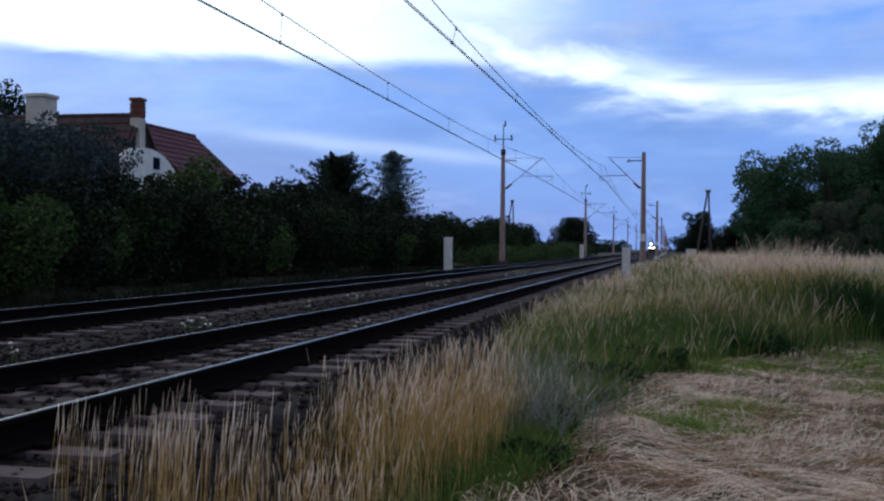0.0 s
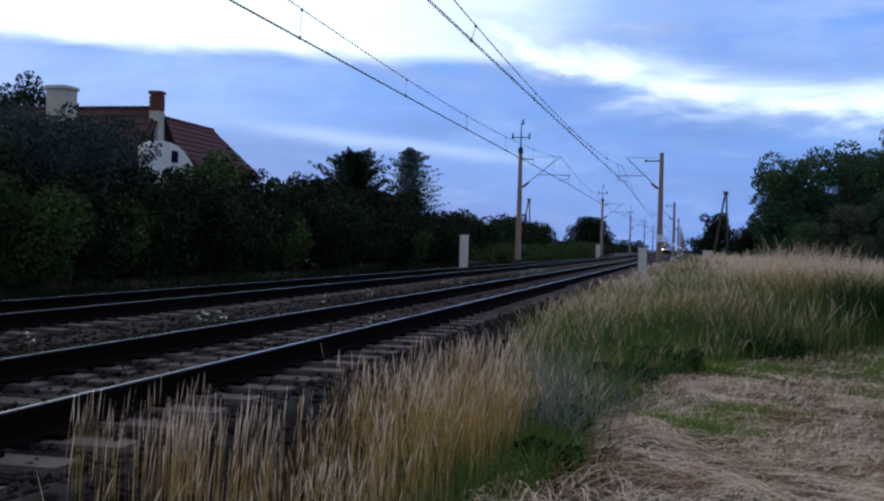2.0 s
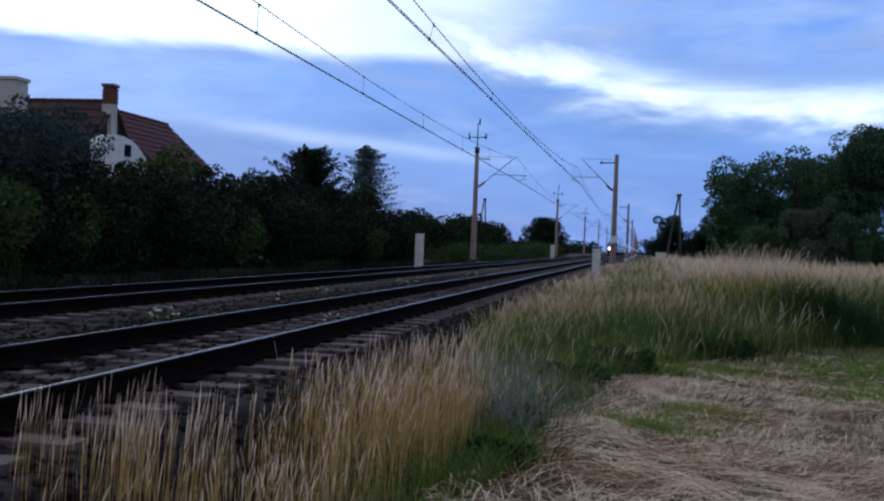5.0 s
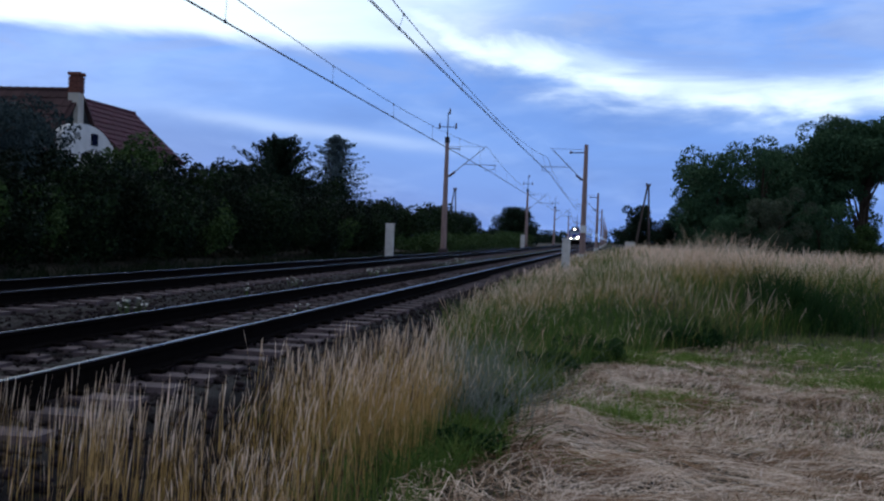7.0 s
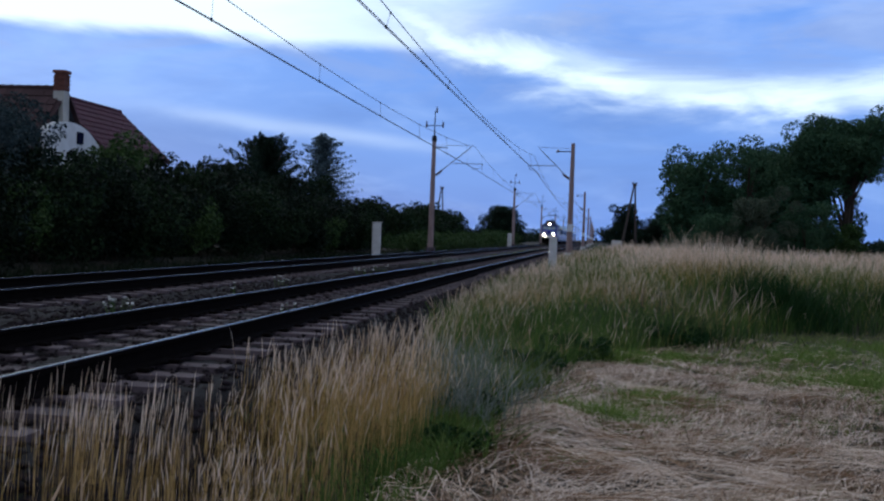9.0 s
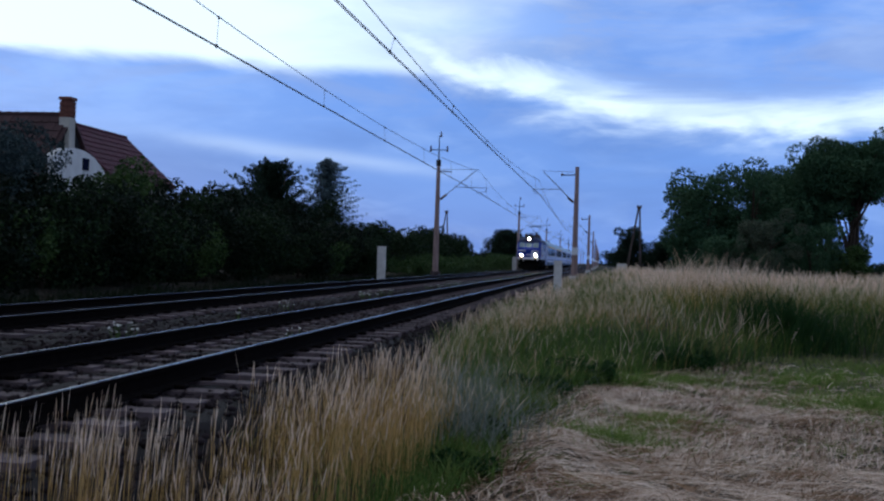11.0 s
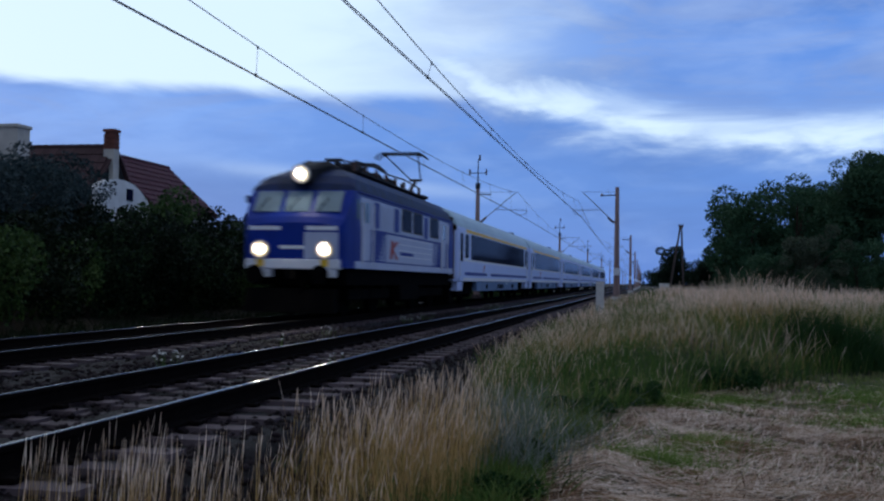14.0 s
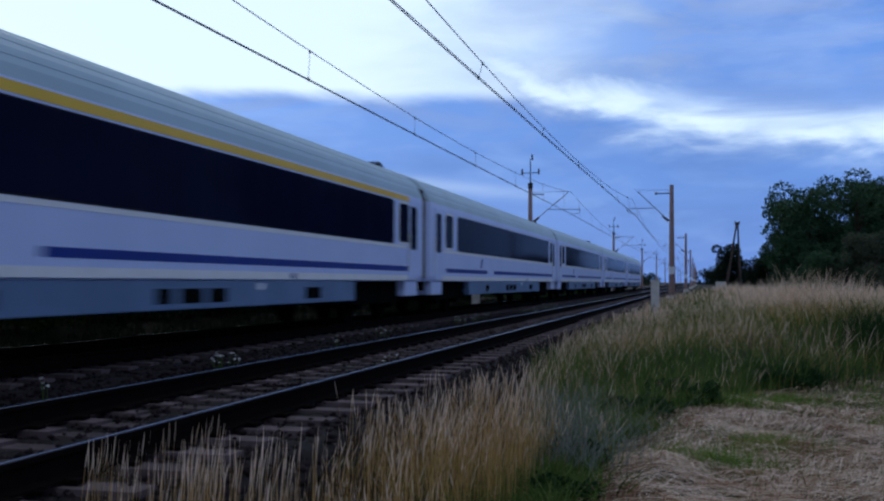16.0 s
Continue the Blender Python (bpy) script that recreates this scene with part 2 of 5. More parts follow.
M_GREY = mat("light_grey_paint", (0.52, 0.57, 0.73), (0.42, 0.46, 0.60), 0.5, scale=1.2, fine=25, bump=0.05, spec=0.3)
M_WHITE = mat("white_paint", (0.86, 0.87, 0.90), (0.76, 0.76, 0.78), 0.5, scale=2, fine=25, bump=0.05)
M_ROOFBLUE = mat("blue_roof_paint", (0.012, 0.028, 0.11), (0.010, 0.014, 0.03), 0.6, scale=1.5, fine=25, bump=0.1)
M_NEARBLACK = mat("near_black_roof_and_gable", (0.018, 0.018, 0.022), (0.009, 0.009, 0.010), 0.8, scale=2, fine=25, bump=0.2)
# underframe black deepened so that its colour includes the shade below the train
M_BLACK = mat("black_underframe", (0.005, 0.0045, 0.0045), (0.003, 0.003, 0.003), 0.95, scale=3, fine=30, bump=0.2, spec=0.02)
M_COACH = mat("silver_blue_coach_paint", (0.58, 0.67, 0.97), (0.52, 0.61, 0.90), 0.45, scale=0.8, fine=20, bump=0.03, spec=0.35)
M_COACHROOF = mat("grey_coach_roof", (0.42, 0.55, 0.63), (0.36, 0.47, 0.54), 0.5, scale=0.8, fine=20, bump=0.05)
M_SKIRT = mat("blue_grey_skirt", (0.17, 0.25, 0.41), (0.11, 0.17, 0.29), 0.5, scale=1.0, fine=20, bump=0.05)
M_YELLOW = mat("yellow_stripe_paint", (0.92, 0.60, 0.06), (0.82, 0.52, 0.05), 0.45, scale=2, fine=20, bump=0.0)
M_RED = mat("red_mark_paint", (0.42, 0.05, 0.035), (0.33, 0.04, 0.03), 0.45, scale=2, fine=20, bump=0.0)
M_GLASS = mat("tinted_window_glass", (0.008, 0.011, 0.034), (0.006, 0.008, 0.024), 0.08, scale=1, fine=8, bump=0.0, spec=0.09, ior=1.08)
# pale blue base paints the sky's reflection into the cab panes
M_CABGLASS = mat("cab_window_glass", (0.17, 0.24, 0.30), (0.11, 0.16, 0.20), 0.10, scale=1.5, fine=8, bump=0.0, spec=0.7)
M_RUBBER = mat("black_rubber", (0.03, 0.022, 0.02), (0.02, 0.016, 0.015), 0.8, bump=0.2)
M_BROWN = mat("rusty_gangway", (0.13, 0.085, 0.07), (0.07, 0.05, 0.045), 0.8, scale=3, bump=0.3)
M_CHROME = mat("lamp_rim", (0.5, 0.46, 0.42), (0.4, 0.36, 0.33), 0.4, 0.8, bump=0.0)
M_LAMP = mat("headlamp_glow", (1, 0.95, 0.85), (1, 0.95, 0.85), 0.4, bump=0.0, glow=((1.0, 0.84, 0.60), 500.0))
M_REFLECTOR = mat("headlamp_reflector", (0.8, 0.75, 0.65), (0.7, 0.65, 0.55), 0.3, 0.6, bump=0.0, glow=((1.0, 0.70, 0.42), 0.5))
M_SIGNAL = mat("distant_lamp", (1, 0.9, 0.8), (1, 0.9, 0.8), 0.4, bump=0.0, glow=((1.0, 0.80, 0.6), 6.0))

# ---- building helpers ----


def thing(name, label, category, group="", at=None):
    ob = new(name)
    ob.empty_display_size = 0.3
    if at is not None:
        ob.matrix_basis = at
    return tagged(ob, label, category, group)


def part(name, bm, material, parent=None, label=""):
    me = bm
    if isinstance(bm, bmesh.types.BMesh):
        bmesh.ops.recalc_face_normals(bm, faces=bm.faces)
        me = bpy.data.meshes.new(name)
        bm.to_mesh(me)
        bm.free()
    if not me.materials:
        me.materials.append(material)
    ob = new(name, me)
    if parent:
        ob.parent = parent
    return tagged(ob, label)


def box(x0, y0, z0, x1, y1, z1, bm=None, bevel=0.0):
    own = bmesh.new()
    r = bmesh.ops.create_cube(own, size=1)
    for v in r["verts"]:
        v.co = Vector(((x0 + x1) / 2 + v.co.x * (x1 - x0), (y0 + y1) / 2 + v.co.y * (y1 - y0), (z0 + z1) / 2 + v.co.z * (z1 - z0)))
    if bevel:
        bmesh.ops.bevel(own, geom=own.edges[:], offset=bevel, segments=2, affect="EDGES", profile=0.5)
    return joined(own, bm)


def joined(own, bm):
    if bm is None:
        return own
    vs = [bm.verts.new(v.co) for v in own.verts]
    for f in own.faces:
        bm.faces.new([vs[v.index] for v in f.verts])
    own.free()
    return bm


def rod(p, q, r0, r1=None, n=8, bm=None):
    """A round bar from p to q, tapered from r0 to r1."""
    bm = bm or bmesh.new()
    r1 = r0 if r1 is None else r1
    p, q = Vector(p), Vector(q)
    turn = (q - p).to_track_quat("Z", "Y").to_matrix()
    rings = []
    for c, r in ((p, r0), (q, r1)):
        rings.append([bm.verts.new(c + turn @ Vector((r * math.cos(2 * math.pi * i / n), r * math.sin(2 * math.pi * i / n), 0))) for i in range(n)])
    for i in range(n):
        bm.faces.new((rings[0][i], rings[0][(i + 1) % n], rings[1][(i + 1) % n], rings[1][i]))
    bm.faces.new(rings[0][::-1]), bm.faces.new(rings[1])
    return bm


def chain(points, r, n=6, bm=None):
    for a, b in zip(points, points[1:]):
        bm = rod(a, b, r, r, n, bm)
    return bm


def prism(points, axis, a, b, bm=None):
    """A closed outline pushed along an axis from a to b; outline in (x, z) for axis y, (y, z) for x, (x, y) for z."""
    bm = bm or bmesh.new()

    def put(u, w, d):
        return Vector((u, d, w)) if axis == "y" else Vector((d, u, w)) if axis == "x" else Vector((u, w, d))
    rings = [[bm.verts.new(put(u, w, d)) for u, w in points] for d in (a, b)]
    n = len(points)
    for i in range(n):
        bm.faces.new((rings[0][i], rings[0][(i + 1) % n], rings[1][(i + 1) % n], rings[1][i]))
    bm.faces.new(rings[0][::-1]), bm.faces.new(rings[1])
    return bm


def grid_mesh(name, verts, faces):
    me = bpy.data.meshes.new(name)
    verts, faces = np.asarray(verts, dtype=np.float32), np.asarray(faces, dtype=np.int32)
    me.vertices.add(len(verts))
    me.vertices.foreach_set("co", verts.ravel())
    me.loops.add(faces.size)
    me.loops.foreach_set("vertex_index", faces.ravel())
    me.polygons.add(len(faces))
    me.polygons.foreach_set("loop_start", np.arange(0, faces.size, faces.shape[1], dtype=np.int32))
    me.update(calc_edges=True)
    return me


rng = np.random.default_rng(7)


def smooth(v, a, b):
    s = np.clip((v - a) / (b - a), 0, 1)
    return s * s * (3 - 2 * s)


def lumps(x, y, s, seed=0.0):
    """Gentle, irregular undulation in -1 to 1."""
    return (np.sin(x * s + 1.3 * np.sin(y * s * 0.7 + seed) + seed) + np.sin(y * s * 1.3 + 1.7 * np.sin(x * s * 0.6 - seed)) + 0.6 * np.sin((x + y) * s * 2.1 + seed * 3)) / 2.6


def mown_edge(y):
    """The x at which the mown ground ends and the tall grass begins."""
    return np.interp(y, [-6, 5.5, 7, 10, 12, 13.3, 15, 16.6, 19.4, 20.8, 22], [-1.0, -0.95, -0.85, -0.68, -0.3, 0.15, 1.0, 2.0, 3.6, 5.2, 30.0])


def from_edge(x, y):
    """How far the place lies inside the tall grass."""
    far_y = np.interp(x, [-2, -0.68, -0.3, 0.15, 1.0, 2.0, 3.6, 5.2, 30], [9, 10, 12, 13.3, 15, 16.6, 19.4, 20.8, 22.0])
    a, b = mown_edge(y) - x, y - far_y
    return np.where((a > 0) & (b > 0), np.minimum(a, b), np.where(y < 9, a, np.minimum(a, b)))


def ground_z(x, y):
    """Height of the ground against the rail tops."""
    x, y = np.asarray(x, float), np.asarray(y, float)
    z = -0.60 + 0.05 * lumps(x, y, 0.9) + 0.02 * lumps(x, y, 3.1, 2.0)
    bank = smooth(from_edge(x, y), -0.1, 3.0)
    z = z + bank * (0.08 + 0.16 * smooth(y, 10, 22) + 0.42 * smooth(y, 11, 22) * smooth(x, -2.2, 0.6)) * smooth(x, -2.9, -1.9)
    z = z + 0.08 * np.exp(-((x - mown_edge(y) - 0.45) / 0.35) ** 2) * smooth(y, 4.0, 6.0) * smooth(y, 13.0, 11.0) * (1 + 0.5 * lumps(x, y, 2.3, 4.0))
    bed = smooth(x, -1.95, -2.75) * smooth(x, -13.2, -11.8)
    z = z * (1 - bed) + (-0.42) * bed
    z = z - 0.10 * smooth(x, XN - 2.0, XN - 2.2) * smooth(x, XF + 2.2, XF + 2.0) * 0.3
    left = smooth(x, -12.6, -14.5)
    z = z + left * 0.45
    return z

# ---- ground ----


def sheet():
    xs = np.concatenate([-np.geomspace(3000, 16, 26), np.arange(-15, 9, 0.2), np.geomspace(9, 3000, 34)])
    ys = np.concatenate([-np.geomspace(3000, 7, 22), np.arange(-6, 45, 0.3), np.geomspace(45, 4500, 48)])
    gx, gy = np.meshgrid(xs, ys)
    gz = ground_z(gx, gy)
    far = smooth(np.hypot(gx, gy), 150, 900)
    gz = gz * (1 - far) - 0.4 * far
    v = np.stack([gx, gy, gz], -1).reshape(-1, 3)
    nx, ny = len(xs), len(ys)
    i = (np.arange(ny - 1)[:, None] * nx + np.arange(nx - 1)[None]).ravel()
    me = grid_mesh("ground", v, np.stack([i, i + 1, i + nx + 1, i + nx], -1))
    me.polygons.foreach_set("use_smooth", np.ones(len(me.polygons), dtype=bool))
    me.materials.append(M_SOIL)
    return tagged(new("ground", me), "flat grassy land beside the railway, bare soil under the grass", "ground", kind="structure")


sheet()

# ---- tracks ----
RAIL = [(-0.075, -0.172), (0.075, -0.172), (0.075, -0.160), (0.012, -0.145), (0.010, -0.045), (0.036, -0.034), (0.036, -0.006), (0.028, 0.0),
        (-0.028, 0.0), (-0.036, -0.006), (-0.036, -0.034), (-0.010, -0.045), (-0.012, -0.145), (-0.075, -0.160)]


def ballast_bed():
    out = [(XF - 3.0, -0.62), (XF - 2.2, -0.23), (XF + 1.5, -0.235), (XF + 2.2, -0.27), (XN - 2.2, -0.27), (XN - 1.5, -0.235), (XN + 1.55, -0.23), (XN + 2.2, -0.62)]
    xs = np.interp(np.linspace(0, 1, 90), np.linspace(0, 1, len(out)), [p[0] for p in out])
    zs = np.interp(xs, [p[0] for p in out], [p[1] for p in out])
    ys = np.concatenate([np.arange(-30, 60, 0.35), np.geomspace(60, 900, 40)])
    gx, gy = np.meshgrid(xs, ys)
    gz = np.tile(zs, (len(ys), 1)) + 0.018 * lumps(gx, gy, 7.0) + 0.014 * rng.standard_normal(gx.shape)
    nx, ny = len(xs), len(ys)
    i = (np.arange(ny - 1)[:, None] * nx + np.arange(nx - 1)[None]).ravel()
    me = grid_mesh("ballast", np.stack([gx, gy, gz], -1).reshape(-1, 3), np.stack([i, i + 1, i + nx + 1, i + nx], -1))
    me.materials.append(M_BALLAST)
    tagged(new("ballast_bed", me), "dark brown crushed-stone ballast bed under two tracks", "ballast", kind="structure")


def stones(name, n, x0, x1, y0, y1, size, zf, label, m):
    """Loose stones: irregular six-cornered lumps."""
    x = rng.uniform(x0, x1, n)
    y = y0 + (y1 - y0) * rng.uniform(0, 1, n) ** 1.5
    c = np.stack([x, y, zf(x, y)], -1)
    base = np.array([(1, 0, 0), (-1, 0, 0), (0, 1, 0), (0, -1, 0), (0, 0, 0.8), (0, 0, -0.8)], float)
    f = np.array([(0, 2, 4), (2, 1, 4), (1, 3, 4), (3, 0, 4), (2, 0, 5), (1, 2, 5), (3, 1, 5), (0, 3, 5)])
    a = rng.uniform(0, 6.28, n)
    s = size * rng.uniform(0.6, 1.4, (n, 1, 1)) * rng.uniform(0.6, 1.25, (n, 6, 1))
    p = base[None] * s
    ca, sa = np.cos(a)[:, None], np.sin(a)[:, None]
    q = np.stack([p[..., 0] * ca - p[..., 1] * sa, p[..., 0] * sa + p[..., 1] * ca, p[..., 2] * 0.8], -1) + c[:, None]
    me = grid_mesh(name, q.reshape(-1, 3), (f[None] + 6 * np.arange(n)[:, None, None]).reshape(-1, 3))
    me.materials.append(m)
    return tagged(new(name, me), label, "stones", kind="stuff")


def sleeper_mesh():
    # sunken middle and sloped ends of a concrete sleeper
    own = bmesh.new()
    for a, b, top in ((-1.3, -0.45, -0.186), (-0.45, 0.45, -0.212), (0.45, 1.3, -0.186)):
        prism([(-0.14, -0.34), (0.14, -0.34), (0.115, top), (-0.115, top)], "x", a, b, own)
    me = bpy.data.meshes.new("sleeper")
    own.to_mesh(me), own.free()
    me.materials.append(M_CONC)
    return me


def railway_track(x, label):
    tr = thing("railway_track", label, "railway track", "tracks", pose(x, 0, 0))
    for sx in (-0.7535, 0.7535):
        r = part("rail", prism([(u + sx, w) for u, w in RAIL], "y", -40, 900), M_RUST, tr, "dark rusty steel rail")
        part("running_surface", prism([(sx - 0.018, 0.0), (sx + 0.018, 0.0), (sx + 0.015, 0.003), (sx - 0.015, 0.003)], "y", -40, 900), M_HEAD, r, "polished rail head")
    sl = sleeper_mesh()
    clip = box(-0.05, -0.05, -0.188, 0.05, 0.05, -0.155, bevel=0.008)
    cm = bpy.data.meshes.new("rail_clip")
    clip.to_mesh(cm), clip.free()
    cm.materials.append(M_RUST)
    for i in range(130):
        s = new("sleeper", sl)
        s.parent = tr
        s.matrix_basis = pose(random.uniform(-0.02, 0.02), -14 + i * 0.6, random.uniform(-0.008, 0.004), 0, 0, random.uniform(-0.5, 0.5))
        if 14 < i < 74:
            for sx in (-0.87, -0.64, 0.64, 0.87):
                c = new("rail_clip", cm)
                c.parent = tr
                c.matrix_basis = pose(sx, -14 + i * 0.6, 0)
    bm = bmesh.new()
    for i in range(130, 440):
        y = -14 + i * 0.6
        prism([(y - 0.14, -0.30), (y + 0.14, -0.30), (y + 0.12, -0.19), (y - 0.12, -0.19)], "x", -1.3, 1.3, bm)
    tagged(part("sleeper_row", bm, M_CONC, tr), kind="stuff")


ballast_bed()
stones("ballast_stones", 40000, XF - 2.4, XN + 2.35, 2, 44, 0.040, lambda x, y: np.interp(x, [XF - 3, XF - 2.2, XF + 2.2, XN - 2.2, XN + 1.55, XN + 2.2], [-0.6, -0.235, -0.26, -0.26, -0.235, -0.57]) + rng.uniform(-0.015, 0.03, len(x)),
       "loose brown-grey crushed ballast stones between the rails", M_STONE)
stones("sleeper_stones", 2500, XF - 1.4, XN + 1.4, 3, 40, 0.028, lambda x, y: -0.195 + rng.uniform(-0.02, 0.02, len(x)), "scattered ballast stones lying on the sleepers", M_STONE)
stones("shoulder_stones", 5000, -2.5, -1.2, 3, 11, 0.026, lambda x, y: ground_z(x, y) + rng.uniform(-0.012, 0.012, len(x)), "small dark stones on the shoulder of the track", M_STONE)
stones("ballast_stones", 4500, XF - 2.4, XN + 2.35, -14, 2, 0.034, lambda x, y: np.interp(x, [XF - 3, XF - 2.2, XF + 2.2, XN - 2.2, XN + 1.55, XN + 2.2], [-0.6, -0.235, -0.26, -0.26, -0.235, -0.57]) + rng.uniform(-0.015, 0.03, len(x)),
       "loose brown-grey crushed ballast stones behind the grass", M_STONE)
railway_track(XN, "weathered track with dark rails on concrete sleepers")
railway_track(XF, "dark track with rusty rails on concrete sleepers")

# ---- overhead line ----
SPAN, FIRST = 71.7, 71.4
MASTS = [FIRST + SPAN * i for i in range(-2, 9)]


def mast(left, y):
    """A tapered mast with its bracket; the left ones carry a horn bar on top."""
    s = 1 if left else -1
    x = -11.4 if left else -1.83
    top = 7.75 if left else 7.5
    tr = (XF if left else XN) - x
    m = thing("catenary_mast", "slender brown catenary mast with a horned top bar beside the track" if left else "tall pale-brown concrete catenary mast with a bracket arm beside the track",
              "catenary mast", "catenary masts", pose(x, y, -0.35))
    z0 = 0.35
    part("pole", rod((0, 0, 0), (0, 0, top + z0), 0.215, 0.13, 10), M_MAST, m)
    part("footing", box(-0.30, -0.30, -0.1, 0.30, 0.30, 0.42, bevel=0.03), M_CONC if left else M_WHITE_CONC, m, "weathered concrete footing" if left else "pale concrete footing")
    if not left:
        part("plate", box(-0.2, -0.24, 1.5 + z0, 0.2, -0.2, 2.0 + z0, bevel=0.004), M_WHITE, m, "small white plate")
    if left:
        part("horn_bar", rod((-0.58, 0, top + z0 + 0.75), (0.58, 0, top + z0 + 0.75), 0.03), M_STEEL, m)
        part("top_pin", rod((0, 0, top + z0 - 0.2), (0, 0, top + z0 + 1.75), 0.05, 0.03), M_STEEL, m)
        part("band", rod((0, 0, top + z0 - 0.35), (0, 0, top + z0 + 0.05), 0.17), M_STEEL, m, "dark steel band")
        for hx, hz in ((-0.58, 0.75), (0.58, 0.75), (0.12, 1.75)):
            part("insulator", rod((hx, 0, top + z0 + hz - 0.12), (hx, 0, top + z0 + hz + 0.28), 0.07, 0.05), M_INSUL, m, "brown porcelain insulator")
        part("hook", rod((0.12, 0, top + z0 - 0.72), (0.95, 0, top + z0 - 0.76), 0.035), M_STEEL, m)
    else:
        part("hook", rod((-0.1, 0, top + z0 - 0.55), (-1.0, 0, top + z0 - 0.58), 0.04), M_STEEL, m)
        part("insulator", rod((-0.95, 0, top + z0 - 0.5), (-1.1, 0, top + z0 - 0.62), 0.09, 0.07), M_INSUL, m, "brown porcelain insulator")
    part("strut", rod((s * 0.15, 0, 5.05 + z0), (tr * 0.93, 0, 7.35 + z0 - 0.25), 0.026), M_GALV, m)
    part("strut_insulator", rod((s * 0.2, 0, 5.08 + z0), (s * 0.62, 0, 5.42 + z0), 0.085, 0.075), M_INSUL, m, "brown porcelain insulator")
    part("tie", rod((s * 0.15, 0, 7.15 + z0), (tr, 0, 7.18 + z0), 0.012), M_GALV, m)
    part("registration_tube", rod((tr * 0.42, 0, 5.95 + z0), (tr * 1.22, 0, 5.92 + z0), 0.022), M_GALV, m)
    part("drop_bracket", rod((tr * 1.22, 0, 5.92 + z0), (tr * 1.18, 0, 5.66 + z0), 0.02), M_GALV, m)
    part("steady_arm", rod((tr * 1.18, 0, 5.66 + z0), (tr * 0.95, 0, 5.54 + z0), 0.015), M_GALV, m)
    return m


def overhead_line(x, zc, zm_low, zm_high, stagger, name_label):
    """Contact wire, sagging messenger and droppers, span by span."""
    line = thing("overhead_line", name_label, "overhead line", "overhead lines", pose(x, 0, 0))
    cp, mp = [], []
    drop = []
    for a, b in zip(MASTS, MASTS[1:]):
        side = stagger if (round(a / SPAN) % 2) else -stagger
        for i in range(24):
            u = i / 24
            y = a + (b - a) * u
            zz = zm_low + (zm_high - zm_low) * (2 * u - 1) ** 2
            cp.append((side * (1 - 2 * u), y, zc - 0.05 * (1 - (2 * u - 1) ** 2)))
            mp.append((side * 0.3 * (1 - 2 * u), y, zz))
        for k in range(8):
            u = (k + 0.5) / 8
            y = a + (b - a) * u
            drop.append(((side * 0.3 * (1 - 2 * u), y, zm_low + (zm_high - zm_low) * (2 * u - 1) ** 2), (side * (1 - 2 * u), y, zc - 0.05 * (1 - (2 * u - 1) ** 2))))
    part("contact_wire", chain(cp, 0.011, 5), M_WIRE, line)
    part("second_contact_wire", chain([(u + 0.045, y, z) for u, y, z in cp], 0.011, 5), M_WIRE, line)
    part("messenger_wire", chain(mp, 0.012, 5), M_WIRE, line)
    for p, q in drop:
        if 0 < p[1] < 300:
            d = part("dropper", rod(p, q, 0.006, n=4), M_WIRE, line)
            part("clamp", box(q[0] - 0.022, q[1] - 0.03, q[2] - 0.02, q[0] + 0.022, q[1] + 0.03, q[2] + 0.06), M_GALV, d)
            part("clamp", box(p[0] - 0.016, p[1] - 0.03, p[2] - 0.05, p[0] + 0.016, p[1] + 0.03, p[2] + 0.02), M_GALV, d)


for y in MASTS[2:]:
    mast(True, y), mast(False, y)
overhead_line(XF, 5.55, 6.02, 7.1, 0.12, "contact wires and sagging messenger over the far track")
overhead_line(XN - 0.28, 5.42, 5.57, 6.6, 0.34, "contact wires and sagging messenger over the near track")

# ---- marker posts ----


def marker_post(x, y, z0, z1, w, label):
    p = thing("marker_post", label, "post", "concrete posts", pose(x, y, z0, 0, 0, random.uniform(-4, 4)))
    part("slab", box(-w / 2, -0.07, -0.3, w / 2, 0.07, z1 - z0, bevel=0.02), M_WHITE_CONC, p)
    part("cap", box(-w / 2 - 0.015, -0.085, z1 - z0 + 0.001, w / 2 + 0.015, 0.085, z1 - z0 + 0.05, bevel=0.015), M_WHITE_CONC, p)


marker_post(-10.9, 51.1, -0.4, 1.42, 0.42, "pale concrete marker post standing beside the far track")
marker_post(-1.6, 39.0, -0.3, 0.97, 0.29, "short pale concrete post standing in the grass")
marker_post(-10.6, 128.0, -0.3, 1.4, 0.5, "distant pale concrete post beside the track")
marker_post(2.2, 118.0, -0.3, 1.0, 1.1, "distant low concrete block in the grass")

# ---- vegetation ----


